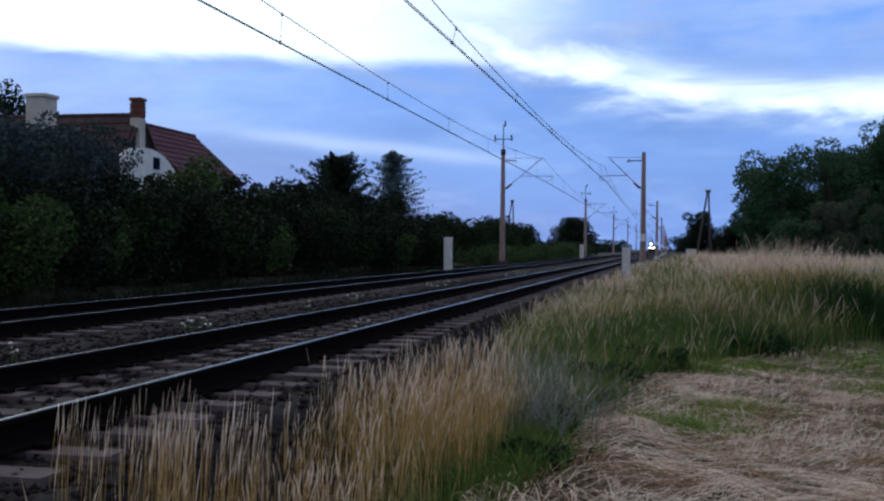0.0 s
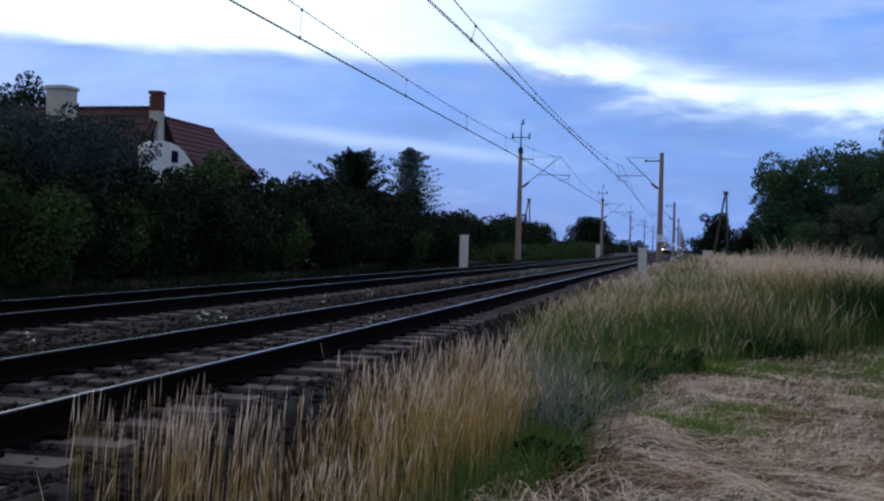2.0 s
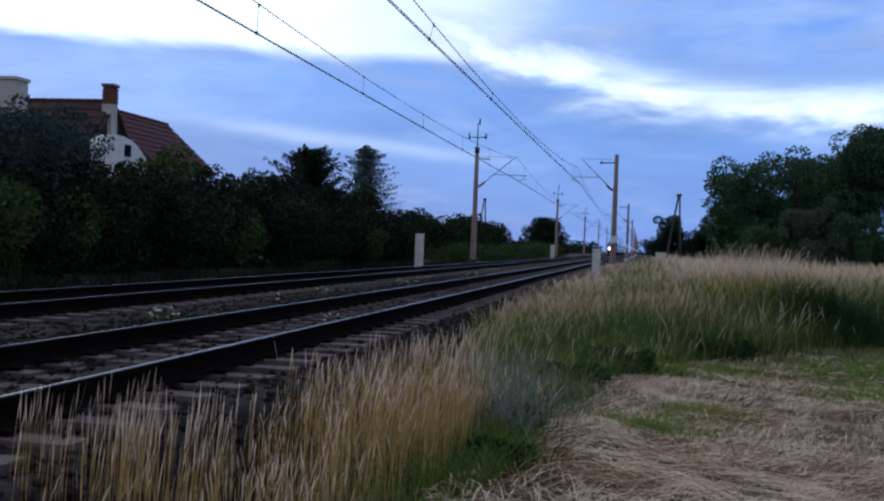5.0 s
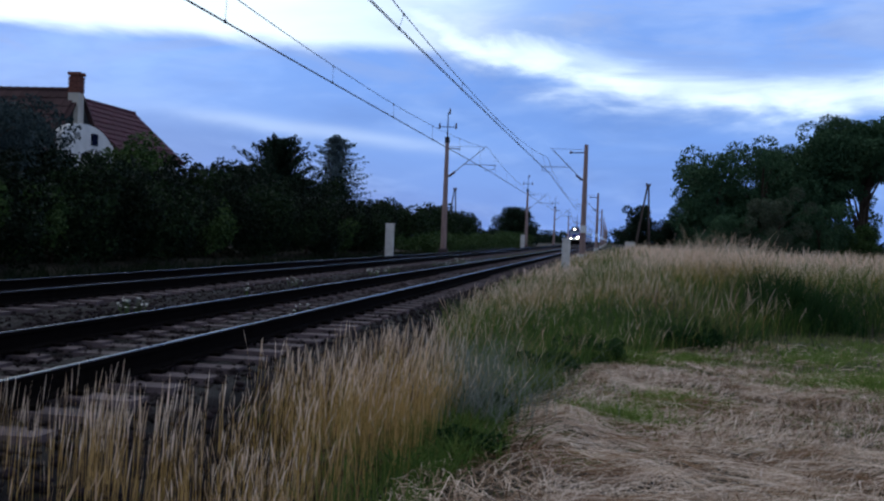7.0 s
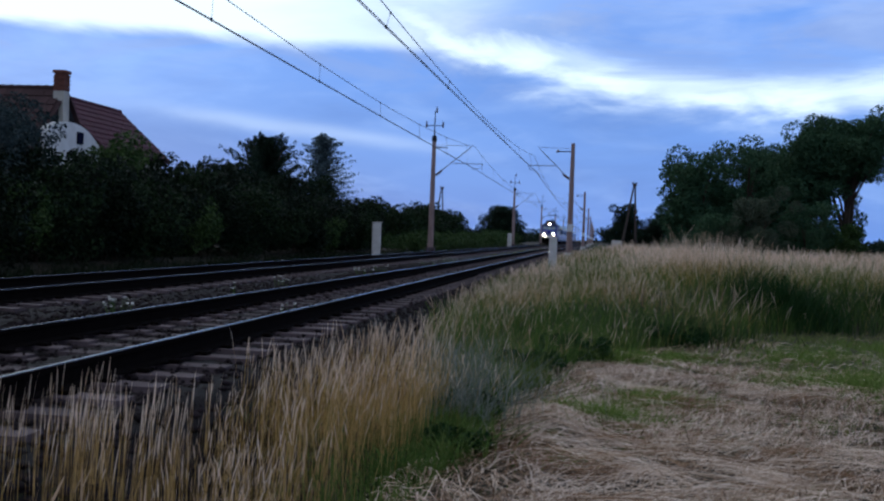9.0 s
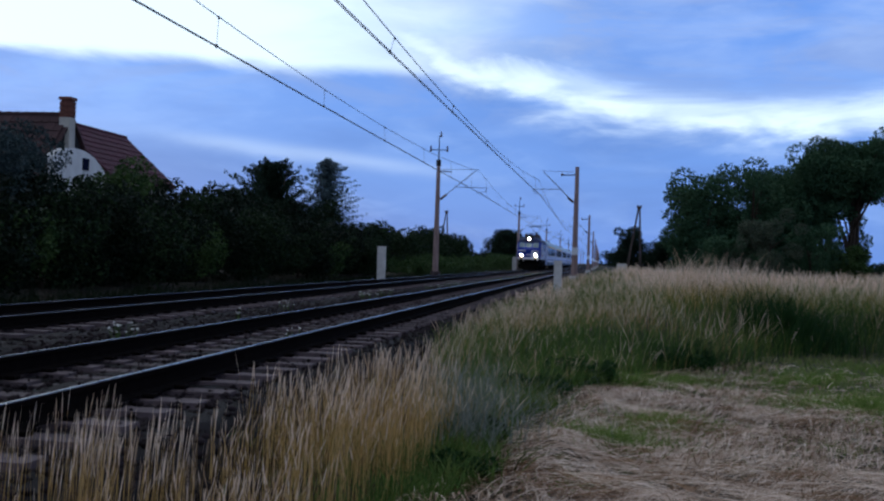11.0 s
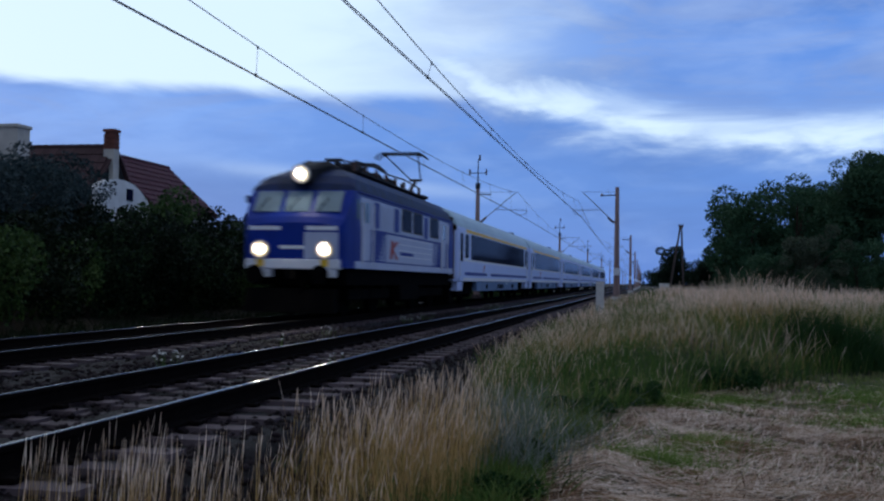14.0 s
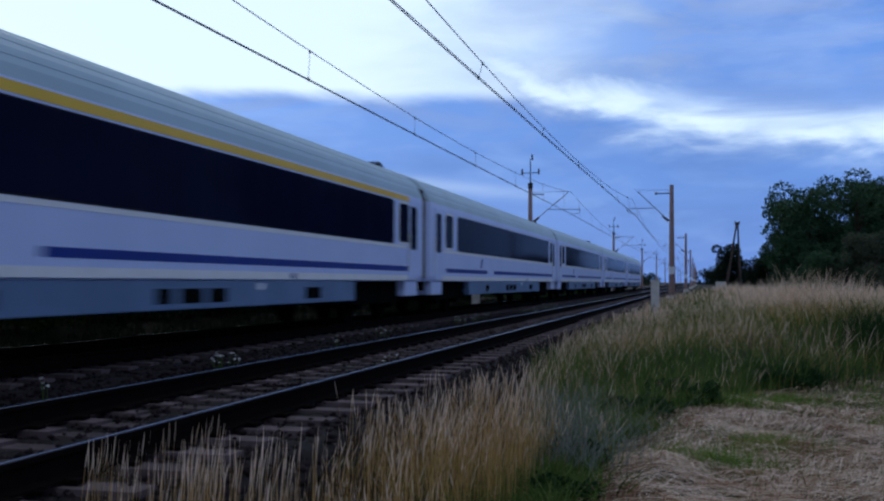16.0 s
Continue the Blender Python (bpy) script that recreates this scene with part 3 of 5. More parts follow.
def leaf_cloud(name, blobs, n, size, material, gap=0.0, droop=0.0):
    """Leaves scattered over the skins of many overlapping clumps."""
    blobs = np.asarray(blobs, float)
    wgt = (blobs[:, 3] * blobs[:, 4]) ** 0.9
    k = rng.choice(len(blobs), n, p=wgt / wgt.sum())
    b = blobs[k]
    d = rng.standard_normal((n, 3))
    d /= np.linalg.norm(d, axis=1)[:, None]
    r = rng.uniform(0.55, 1.08, n) ** 0.7
    c = b[:, :3] + d * r[:, None] * np.stack([b[:, 3], b[:, 3], b[:, 4]], -1)
    c[:, 2] -= droop * rng.uniform(0, 1, n)
    s = size * rng.uniform(0.55, 1.35, n)
    u = rng.standard_normal((n, 3)) + d * 0.4
    u /= np.linalg.norm(u, axis=1)[:, None]
    w = np.cross(u, rng.standard_normal((n, 3)))
    w /= np.linalg.norm(w, axis=1)[:, None]
    u, w = u * s[:, None], w * (s * 0.55)[:, None]
    v = np.stack([c - u, c + w, c + u, c - w], 1).reshape(-1, 3)
    me = grid_mesh(name, v, np.arange(4 * n).reshape(-1, 4))
    me.materials.append(material)
    return me


def clumps(w, d, h, n, r, base=0.3):
    """Clump centres filling an uneven crown w by d by h over its base."""
    out = []
    for _ in range(n):
        a, q = random.uniform(0, 6.283), math.sqrt(random.uniform(0, 1))
        u = random.uniform(0, 1)
        taper = 0.55 + 0.45 * math.sin(math.pi * min(1, 0.25 + 0.75 * (1 - u)) * 0.9)
        rr = r * random.uniform(0.55, 1.25)
        out.append((w / 2 * q * taper * math.cos(a), d / 2 * q * taper * math.sin(a), base + (h - base) * u * random.uniform(0.85, 1.05) - rr * 0.4 * u, rr, rr * random.uniform(0.7, 1.0)))
    return out


def plant(name, label, category, group, at, w, d, h, n, r, leaves, size, material, base=0.3, trunk=0.12, limbs=6, blobs=None):
    x, y = at
    z = float(ground_z(x, y)) if len(at) == 2 else at[2]
    t = thing(name, label, category, group, pose(x, y, z - 0.05, 0, 0, random.uniform(0, 360) if blobs is None else 0))
    cl = blobs or clumps(w, d, h, n, r, base)
    bm = rod((0, 0, -0.2), (0.05 * h * random.uniform(-1, 1), 0.03 * h, h * 0.62), trunk, trunk * 0.4, 8)
    part("trunk", bm, M_BARK, t)
    for c in random.sample(cl, min(limbs, len(cl))):
        z0 = min(h * random.uniform(0.12, 0.5), c[2])
        mid = (c[0] * 0.5, c[1] * 0.5, z0 + (c[2] - z0) * 0.6)
        lb = rod((0, 0, z0), mid, trunk * 0.45, trunk * 0.3, 6)
        part("limb", rod(mid, c[:3], trunk * 0.3, trunk * 0.1, 6, lb), M_BARK, t)
    part("crown", leaf_cloud("crown", cl, leaves, size, material), material, t)
    return t


# hedge and scrub along the far side: bushes of several kinds, bare and shaded below
yy, k = 13.0, 0
while yy < 66:
    # elder mostly from y 27 on, its dark leaves painting in the hedge's shade
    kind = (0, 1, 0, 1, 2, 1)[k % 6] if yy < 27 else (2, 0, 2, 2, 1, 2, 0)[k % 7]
    label, leaf = (("dense dark green hedge bush beside the far track", M_HEDGE), ("light green bramble bush in the hedge", M_BRAMBLE), ("elder bush in the hedge, shade put into its near-black leaves", M_ELDER))[kind]
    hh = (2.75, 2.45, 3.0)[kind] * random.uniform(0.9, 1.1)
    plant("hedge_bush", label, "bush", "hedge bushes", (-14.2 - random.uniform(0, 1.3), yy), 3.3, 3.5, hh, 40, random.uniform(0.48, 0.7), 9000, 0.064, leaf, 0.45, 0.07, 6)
    yy += random.uniform(1.8, 2.3)
    k += 1
yy, k = 20.0, 0
while yy < 66:
    hh = float(np.interp(yy, [20, 28, 31, 38, 42, 46, 56, 66], [3.9, 4.2, 4.0, 4.1, 4.2, 4.2, 4.1, 4.3])) * random.uniform(0.84, 1.12)
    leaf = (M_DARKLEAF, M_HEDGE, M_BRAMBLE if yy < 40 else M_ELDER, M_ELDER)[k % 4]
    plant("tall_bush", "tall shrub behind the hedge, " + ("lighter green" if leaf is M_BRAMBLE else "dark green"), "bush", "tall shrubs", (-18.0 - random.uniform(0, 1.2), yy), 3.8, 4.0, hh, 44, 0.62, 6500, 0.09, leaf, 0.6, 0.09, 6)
    yy += 2.7
    k += 1
yy = 68.0
while yy < 128:
    hh = float(np.interp(yy, [68, 80, 100, 128], [3.5, 3.9, 4.3, 3.9])) * random.uniform(0.85, 1.08)
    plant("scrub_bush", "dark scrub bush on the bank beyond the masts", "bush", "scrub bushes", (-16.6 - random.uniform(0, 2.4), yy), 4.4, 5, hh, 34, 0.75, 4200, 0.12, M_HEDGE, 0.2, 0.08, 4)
    yy += 4.2
for k in range(18):
    plant("low_bush", "low green bush on the grassy bank", "bush", "bank bushes", (-13.4 - random.uniform(0, 1.6), 74 + k * 5.6), 3.4, 6, (1.3 + 0.05 * k) * random.uniform(0.85, 1.15), 22, 0.6, 2200, 0.10, M_BANKLEAF, 0.1, 0.05, 3)

# trees by the house
for x, y, w, h in ((-16.9, 23.6, 4.4, 4.5), (-17.7, 26.6, 4.0, 4.75), (-18.4, 29.9, 3.6, 5.15)):
    plant("garden_tree", "grey-leaved garden tree before the old house", "tree", "garden trees", (x, y), w, w, h, 70, 0.52, 17000, 0.06, M_GREYLEAF, 1.2, 0.15, 10)
plant("garden_tree", "tall dark tree behind the old house", "tree", "garden trees", (-31.2, 45.2), 4.6, 4.6, 9.1, 50, 0.85, 14000, 0.10, M_DARKLEAF, 2.0, 0.25, 8)


def sprays(n, reach, low, high, tilt, r):
    """Clumps strung along branches that rise outwards from a stem and end in thin tips."""
    out = []
    for i in range(n):
        a, f = i * 2.399 + random.uniform(-0.3, 0.3), (i + 0.5) / n
        z0 = low + (high - low) * f
        ln = reach * (1.05 - 0.8 * f) * random.uniform(0.7, 1.15)
        up = ln * tilt * random.uniform(0.6, 1.3)
        for q in range(9):
            u = (q + 1) / 9
            out.append((ln * u * math.cos(a), ln * u * math.sin(a), z0 + up * u ** 1.5 - 0.25 * u, r * (1.15 - 0.85 * u), r * (0.9 - 0.6 * u)))
    return out


# spiky dark tree and a feathery birch
plant("spiky_tree", "dark spiky-topped fruit tree among the bushes", "tree", "", (-20.2, 61.5), 5, 5, 6.9, 0, 0, 42000, 0.075, M_DARKLEAF, 0.8, 0.16, 12, sprays(80, 5.0, 0.8, 6.5, 0.62, 0.40))
plant("birch_tree", "feathery grey-green birch tree beside the bushes", "tree", "", (-20.4, 75.5), 4, 4, 8.2, 0, 0, 26000, 0.07, M_BIRCH, 1.0, 0.12, 10, sprays(92, 4.3, 1.0, 8.2, 0.25, 0.33))
plant("round_tree", "round dark tree standing alone far down the line", "tree", "", (-15.6, 172.0), 7.4, 7.4, 6.2, 110, 1.15, 26000, 0.13, M_DARKLEAF, 0.3, 0.3, 6,
      [(4.3 * math.sqrt(1 - f * f * 0.96) * q * math.cos(a), 4.3 * math.sqrt(1 - f * f * 0.96) * q * math.sin(a), 0.6 + 5.4 * f, 0.95, 0.85) for f, q, a in [((i % 12) / 12, 0.25 + 0.75 * ((i * 7) % 11) / 11, i * 2.399) for i in range(150)]])
yy = 150.0
while yy < 420:
    plant("distant_tree", "low dark distant tree beside the railway", "tree", "distant trees", (-21.0 - random.uniform(0, 10), yy), 9, 12, random.uniform(2.2, 3.4), 24, 1.2, 1800, 0.22, M_DARKLEAF, 0.2, 0.2, 3)
    yy += 15
# trees on the field side
for x, y, w, h, b in ((6.1, 66, 4.8, 6.7, 0.5), (9.3, 68, 6.0, 7.7, 0.5), (12.6, 70, 5.6, 7.9, 0.5), (15.7, 70, 5.4, 9.7, 5.6), (16.4, 71.5, 4.0, 9.2, 5.8), (8.6, 72, 6, 6.6, 0.5), (12.0, 75, 4.6, 8.4, 0.6), (13.3, 68.5, 3.0, 8.6, 3.5)):
    plant("field_tree", "dark green broadleaf tree " + ("with a high hanging crown beside the field" if b > 4 else "at the edge of the field"), "tree", "field trees", (x, y), w, w, h, 90, 0.78, 20000, 0.098, M_FIELDLEAF, b, 0.22, 12)
plant("field_tree", "thin crooked young tree under the hanging crown", "tree", "field trees", (17.0, 74), 1.8, 1.8, 5.0, 22, 0.45, 3500, 0.08, M_FIELDLEAF, 1.2, 0.14, 7)
for x, y, w, h, leaf, c in ((8.9, 58.5, 3.6, 3.9, M_SHRUB, "grey-green"), (11.3, 59.5, 3.4, 3.3, M_FIELDLEAF, "green"), (6.4, 60, 3.0, 2.6, M_FIELDLEAF, "green"), (13.4, 61, 2.6, 2.4, M_BRAMBLE, "light green")):
    plant("field_shrub", c + " shrub in the tall grass before the trees", "bush", "field shrubs", (x, y), w, w, h, 40, 0.5, 11000, 0.065, leaf, 0.2, 0.07, 6)
for x, y, w, h in ((3.4, 150, 3.6, 6.2), (6.2, 152, 6, 4.8), (9.5, 155, 7, 4.9), (13, 150, 8, 4.5)):
    plant("field_tree", "dark distant tree behind the grass", "tree", "field trees", (x, y), w, w, h, 44, 0.85, 9000, 0.14, M_DARKLEAF, 0.3, 0.2, 6)
for k in range(30):
    a = radians(random.uniform(4, 24))
    dd = random.uniform(420, 700)
    plant("distant_tree", "low dark distant tree on the horizon", "tree", "distant trees", (dd * math.sin(a), dd * math.cos(a)), 30, 18, random.uniform(4, 7), 24, 3.2, 700, 0.85, M_DARKLEAF, 0.2, 0.3, 2)

for x, y, w, h in ((4, 470, 14, 6.5), (12, 520, 18, 6), (22, 480, 20, 7), (34, 540, 22, 7), (-24, 470, 14, 5.5), (-36, 520, 18, 6.5), (-52, 560, 26, 7)):
    plant("distant_tree", "low dark distant tree where the line vanishes", "tree", "distant trees", (x, y), w, w, h, 30, 2.0, 1600, 0.45, M_DARKLEAF, 0.2, 0.3, 3)

# ---- house ----


def roof_tiles(parent, axis, u0, z0, u1, z1, a, b, material, dx=0.36, rows=9):
    """Courses of overlapping tiles from the eave (u0, z0) up to the ridge (u1, z1), laid along the axis from a to b."""
    sl = Vector((u1 - u0, z1 - z0))
    step = sl / rows
    nu, nz = -sl.y / sl.length, sl.x / sl.length
    if nz < 0:
        nu, nz = -nu, -nz
    own = bmesh.new()
    prism([(0, 0), (step.x * 1.12, step.y * 1.12), (step.x * 1.12 + nu * 0.03, step.y * 1.12 + nz * 0.03), (nu * 0.07, nz * 0.07)], axis, 0.006, dx - 0.006, own)
    me = bpy.data.meshes.new("tile")
    bmesh.ops.recalc_face_normals(own, faces=own.faces)
    own.to_mesh(me), own.free()
    me.materials.append(material)
    for r in range(rows):
        for c in range(int((b - a) / dx)):
            o = new("tile", me)
            o.parent = parent
            u, d, z = u0 + step.x * r + nu * 0.02, a + c * dx + random.uniform(-0.012, 0.012), z0 + step.y * r + nz * (0.02 + random.uniform(0, 0.016))
            o.matrix_basis = pose(u, d, z, 0, 0, random.uniform(-0.8, 0.8)) if axis == "y" else pose(d, u, z, 0, 0, random.uniform(-0.8, 0.8))


def chimney(house, x, y, z0, zmid, z1, w, cap):
    c = part("chimney", box(x - w / 2, y - w / 2, z0, x + w / 2, y + w / 2, zmid, bevel=0.02), M_PLASTER, house, "pale plastered chimney stack")
    if z1 > zmid:
        n = int((z1 - zmid) / 0.085)
        bw = w * 0.94
        br = bpy.data.meshes.new("brick")
        own = box(-bw / 4 + 0.006, -0.06, 0, bw / 4 - 0.006, 0.06, 0.074, bevel=0.006)
        own.to_mesh(br), own.free()
        br.materials.append(M_BRICK)
        part("flue", box(x - bw / 2 + 0.03, y - bw / 2 + 0.03, zmid, x + bw / 2 - 0.03, y + bw / 2 - 0.03, z1), M_BRICK, c)
        for i in range(n):
            for side in range(4):
                for k in range(2):
                    o = new("brick", br)
                    o.parent = c
                    off = (k - 0.5) * bw / 2 + (0.03 if i % 2 else -0.03)
                    d = bw / 2 - 0.03
                    px, py = ((off, -d), (d, off), (off, d), (-d, off))[side]
                    o.matrix_basis = pose(x + px, y + py, zmid + i * 0.085, 0, 0, 90 * (side % 2))
    part("cap", box(x - w / 2 - cap, y - w / 2 - cap, z1, x + w / 2 + cap, y + w / 2 + cap, z1 + 0.14, bevel=0.02), M_BRICK if z1 > zmid else M_PLASTER, c)


def tiled_roof(h, axis, u0, ur, u1, z0, zr, a, b, m, label, gable):
    """A ridged roof along an axis, its eaves at u0 and u1; the slope from u0 is tiled."""
    rf = part("roof", prism([(u0, z0 - 0.12), (ur, zr - 0.12), (u1, z0 - 0.12), (u1, z0), (ur, zr), (u0, z0)], axis, a, b), m, h, label)
    k = 0.3 if u1 > u0 else -0.3
    part("gable", prism([(u0 + k, z0 - 0.2), (ur, zr - 0.14), (u1 - k, z0 - 0.2)], axis, a + 0.12, b - 0.12), gable, h)
    roof_tiles(rf, axis, u0, z0, ur, zr, a, b, m)
    rb = bmesh.new()
    for q in range(int((b - a) / 0.4)):
        d0, d1 = a + q * 0.4, a + q * 0.4 + 0.42
        p0, p1 = ((ur, d0, zr + 0.03), (ur, d1, zr + 0.045)) if axis == "y" else ((d0, ur, zr + 0.03), (d1, ur, zr + 0.045))
        rod(p0, p1, 0.11, 0.12, 8, rb)
    part("ridge_tiles", rb, m, rf)


def old_house():
    h = thing("old_house", "old farmhouse with dark tiled roofs and brick chimneys behind the hedge", "house", at=pose(0, 0, 0))
    part("wall", box(-30.0, 38.3, -0.3, -22.45, 44.0, 2.95), M_PLASTER, h, "weathered plaster walls")
    part("wall", box(-28.4, 44.3, -0.3, -22.5, 51.5, 4.0), M_PLASTER, h, "weathered plaster walls")
    part("wall", box(-27.4, 31.0, -0.3, -22.3, 38.0, 2.9), M_PLASTER, h, "weathered plaster walls")
    # gable end takes the same near-black as the train's roof fittings
    tiled_roof(h, "x", 38.0, 41.2, 44.4, 2.95, 6.5, -30.4, -22.3, M_OLDTILE, "old brown tiled roof", M_NEARBLACK)
    tiled_roof(h, "y", -21.9, -24.6, -27.6, 2.9, 5.3, 30.5, 37.9, M_OLDTILE, "old brown tiled roof of the low wing", M_PLASTER)
    tiled_roof(h, "y", -22.15, -25.0, -28.6, 4.2, 6.72, 44.45, 51.8, M_TILE, "dark red tiled roof", M_PLASTER)
    chimney(h, -22.45, 40.95, 3.0, 6.38, 7.10, 0.48, 0.04)
    chimney(h, -24.6, 37.2, 4.5, 6.75, 6.75, 0.85, 0.06)
    # white curved gable of the front wing
    out = [(39.5, 3.0), (43.9, 3.0), (43.9, 4.35), (43.2, 4.75), (42.6, 4.98), (41.9, 5.08), (41.2, 5.1), (40.4, 5.0), (39.9, 4.85), (39.5, 4.6)]
    wing = part("front_gable", prism([(y - 0.3, z) for y, z in out], "x", -22.4, -22.05), M_LIME, h, "white limewashed curved gable")
    part("window", box(-22.08, 41.6, 4.25, -21.99, 42.1, 4.75), M_GLASS, wing)
    part("wall", box(-22.05, 36.2, -0.3, -21.9, 36.7, 3.3), M_LIME, h, "white limewashed pier")


old_house()

# ---- wooden line poles ----


def a_pole(x, y, h, spread):
    p = thing("telegraph_pole", "dark wooden A-shaped line pole with two leaning legs", "utility pole", "line poles", pose(x, y, -0.6, 0, 0, 10))
    part("leg", rod((-spread, 0, 0), (0, 0, h), 0.17, 0.11), M_TIMBER, p)
    part("leg", rod((spread * 0.35, 0.2, 0), (0.12, 0.1, h), 0.17, 0.11), M_TIMBER, p)
    part("crossarm", rod((-0.25, 0, h - 0.3), (0.35, 0.1, h - 0.3), 0.06), M_TIMBER, p)
    for sx in (-0.2, 0.3):
        part("insulator", rod((sx, 0.05, h - 0.3), (sx, 0.05, h + 0.1), 0.09, 0.06), M_INSUL, p)


a_pole(4.65, 140.0, 9.4, 1.5)
a_pole(-28.6, 190.0, 10.4, 1.6)

# ---- train ----


def loft(sections):
    """A skin over outlines of equal count: [(y, [(x, z), ...]), ...], closed at both ends."""
    bm = bmesh.new()
    rings = [[bm.verts.new((x, y, z)) for x, z in pts] for y, pts in sections]
    n = len(rings[0])
    for a, b in zip(rings, rings[1:]):
        for i in range(n):
            bm.faces.new((a[i], a[(i + 1) % n], b[(i + 1) % n], b[i]))
    bm.faces.new(rings[0][::-1]), bm.faces.new(rings[-1])
    return bm


def split_above(bm, z):
    """Cuts a skin in two at height z."""
    bmesh.ops.bisect_plane(bm, geom=bm.verts[:] + bm.edges[:] + bm.faces[:], plane_co=(0, 0, z), plane_no=(0, 0, 1))
    top = bm.copy()
    for m, keep in ((bm, False), (top, True)):
        bmesh.ops.delete(m, geom=[f for f in m.faces if (f.calc_center_median().z > z) != keep], context="FACES")
    return bm, top


def plate(x, y0, y1, z0, z1, t=0.004, bevel=0.0):
    return box(x - 0.02, y0, z0, x + t, y1, z1, bevel=bevel)


def rounded(y0, y1, z0, z1, r, steps=4):
    """Outline of a rectangle with round corners."""
    pts = []
    for cy, cz, a in ((y1 - r, z1 - r, 0), (y0 + r, z1 - r, 90), (y0 + r, z0 + r, 180), (y1 - r, z0 + r, 270)):
        pts += [(cy + r * math.cos(radians(a + 90 * i / steps)), cz + r * math.sin(radians(a + 90 * i / steps))) for i in range(steps + 1)]
    return pts


def disc(c, d, r, t, n=20, bm=None):
    return rod(c, Vector(c) + Vector(d) * t, r, r, n, bm)


def bogie(owner, y, base, wheel_r):
    b = part("bogie", box(-1.15, y - base / 2 - 0.7, 0.42, 1.15, y + base / 2 + 0.7, 0.72, bevel=0.04), M_BLACK, owner, "black bogie frame")
    for s in (-1, 1):
        for wy in (y - base / 2, y + base / 2):
            w = bmesh.new()
            disc((s * 0.70, wy, wheel_r), (s, 0, 0), wheel_r, 0.13, 24, w)
            disc((s * 0.66, wy, wheel_r), (s, 0, 0), wheel_r + 0.03, 0.04, 24, w)
            part("wheel", w, M_BLACK, b)
            part("axle_box", box(s * 1.0 - 0.14, wy - 0.17, wheel_r - 0.16, s * 1.0 + 0.16, wy + 0.17, wheel_r + 0.18, bevel=0.03), M_BLACK, b)
        part("spring", rod((s * 1.05, y, 0.40), (s * 1.05, y, 0.86), 0.13, 0.13, 10), M_BLACK, b)
    return b


def headlamp(owner, x, y, z, r):
    l = part("headlamp", disc((x, y, z), (0, -1, 0), r * 1.25, 0.10), M_CHROME, owner, "round headlamp with a bright rim")
    part("reflector", disc((x, y - 0.101, z), (0, -1, 0), r * 1.08, 0.008), M_REFLECTOR, l)
    part("bulb", disc((x, y - 0.112, z), (0, -1, 0), r * 0.42, 0.02), M_LAMP, l, "glowing headlamp bulb")


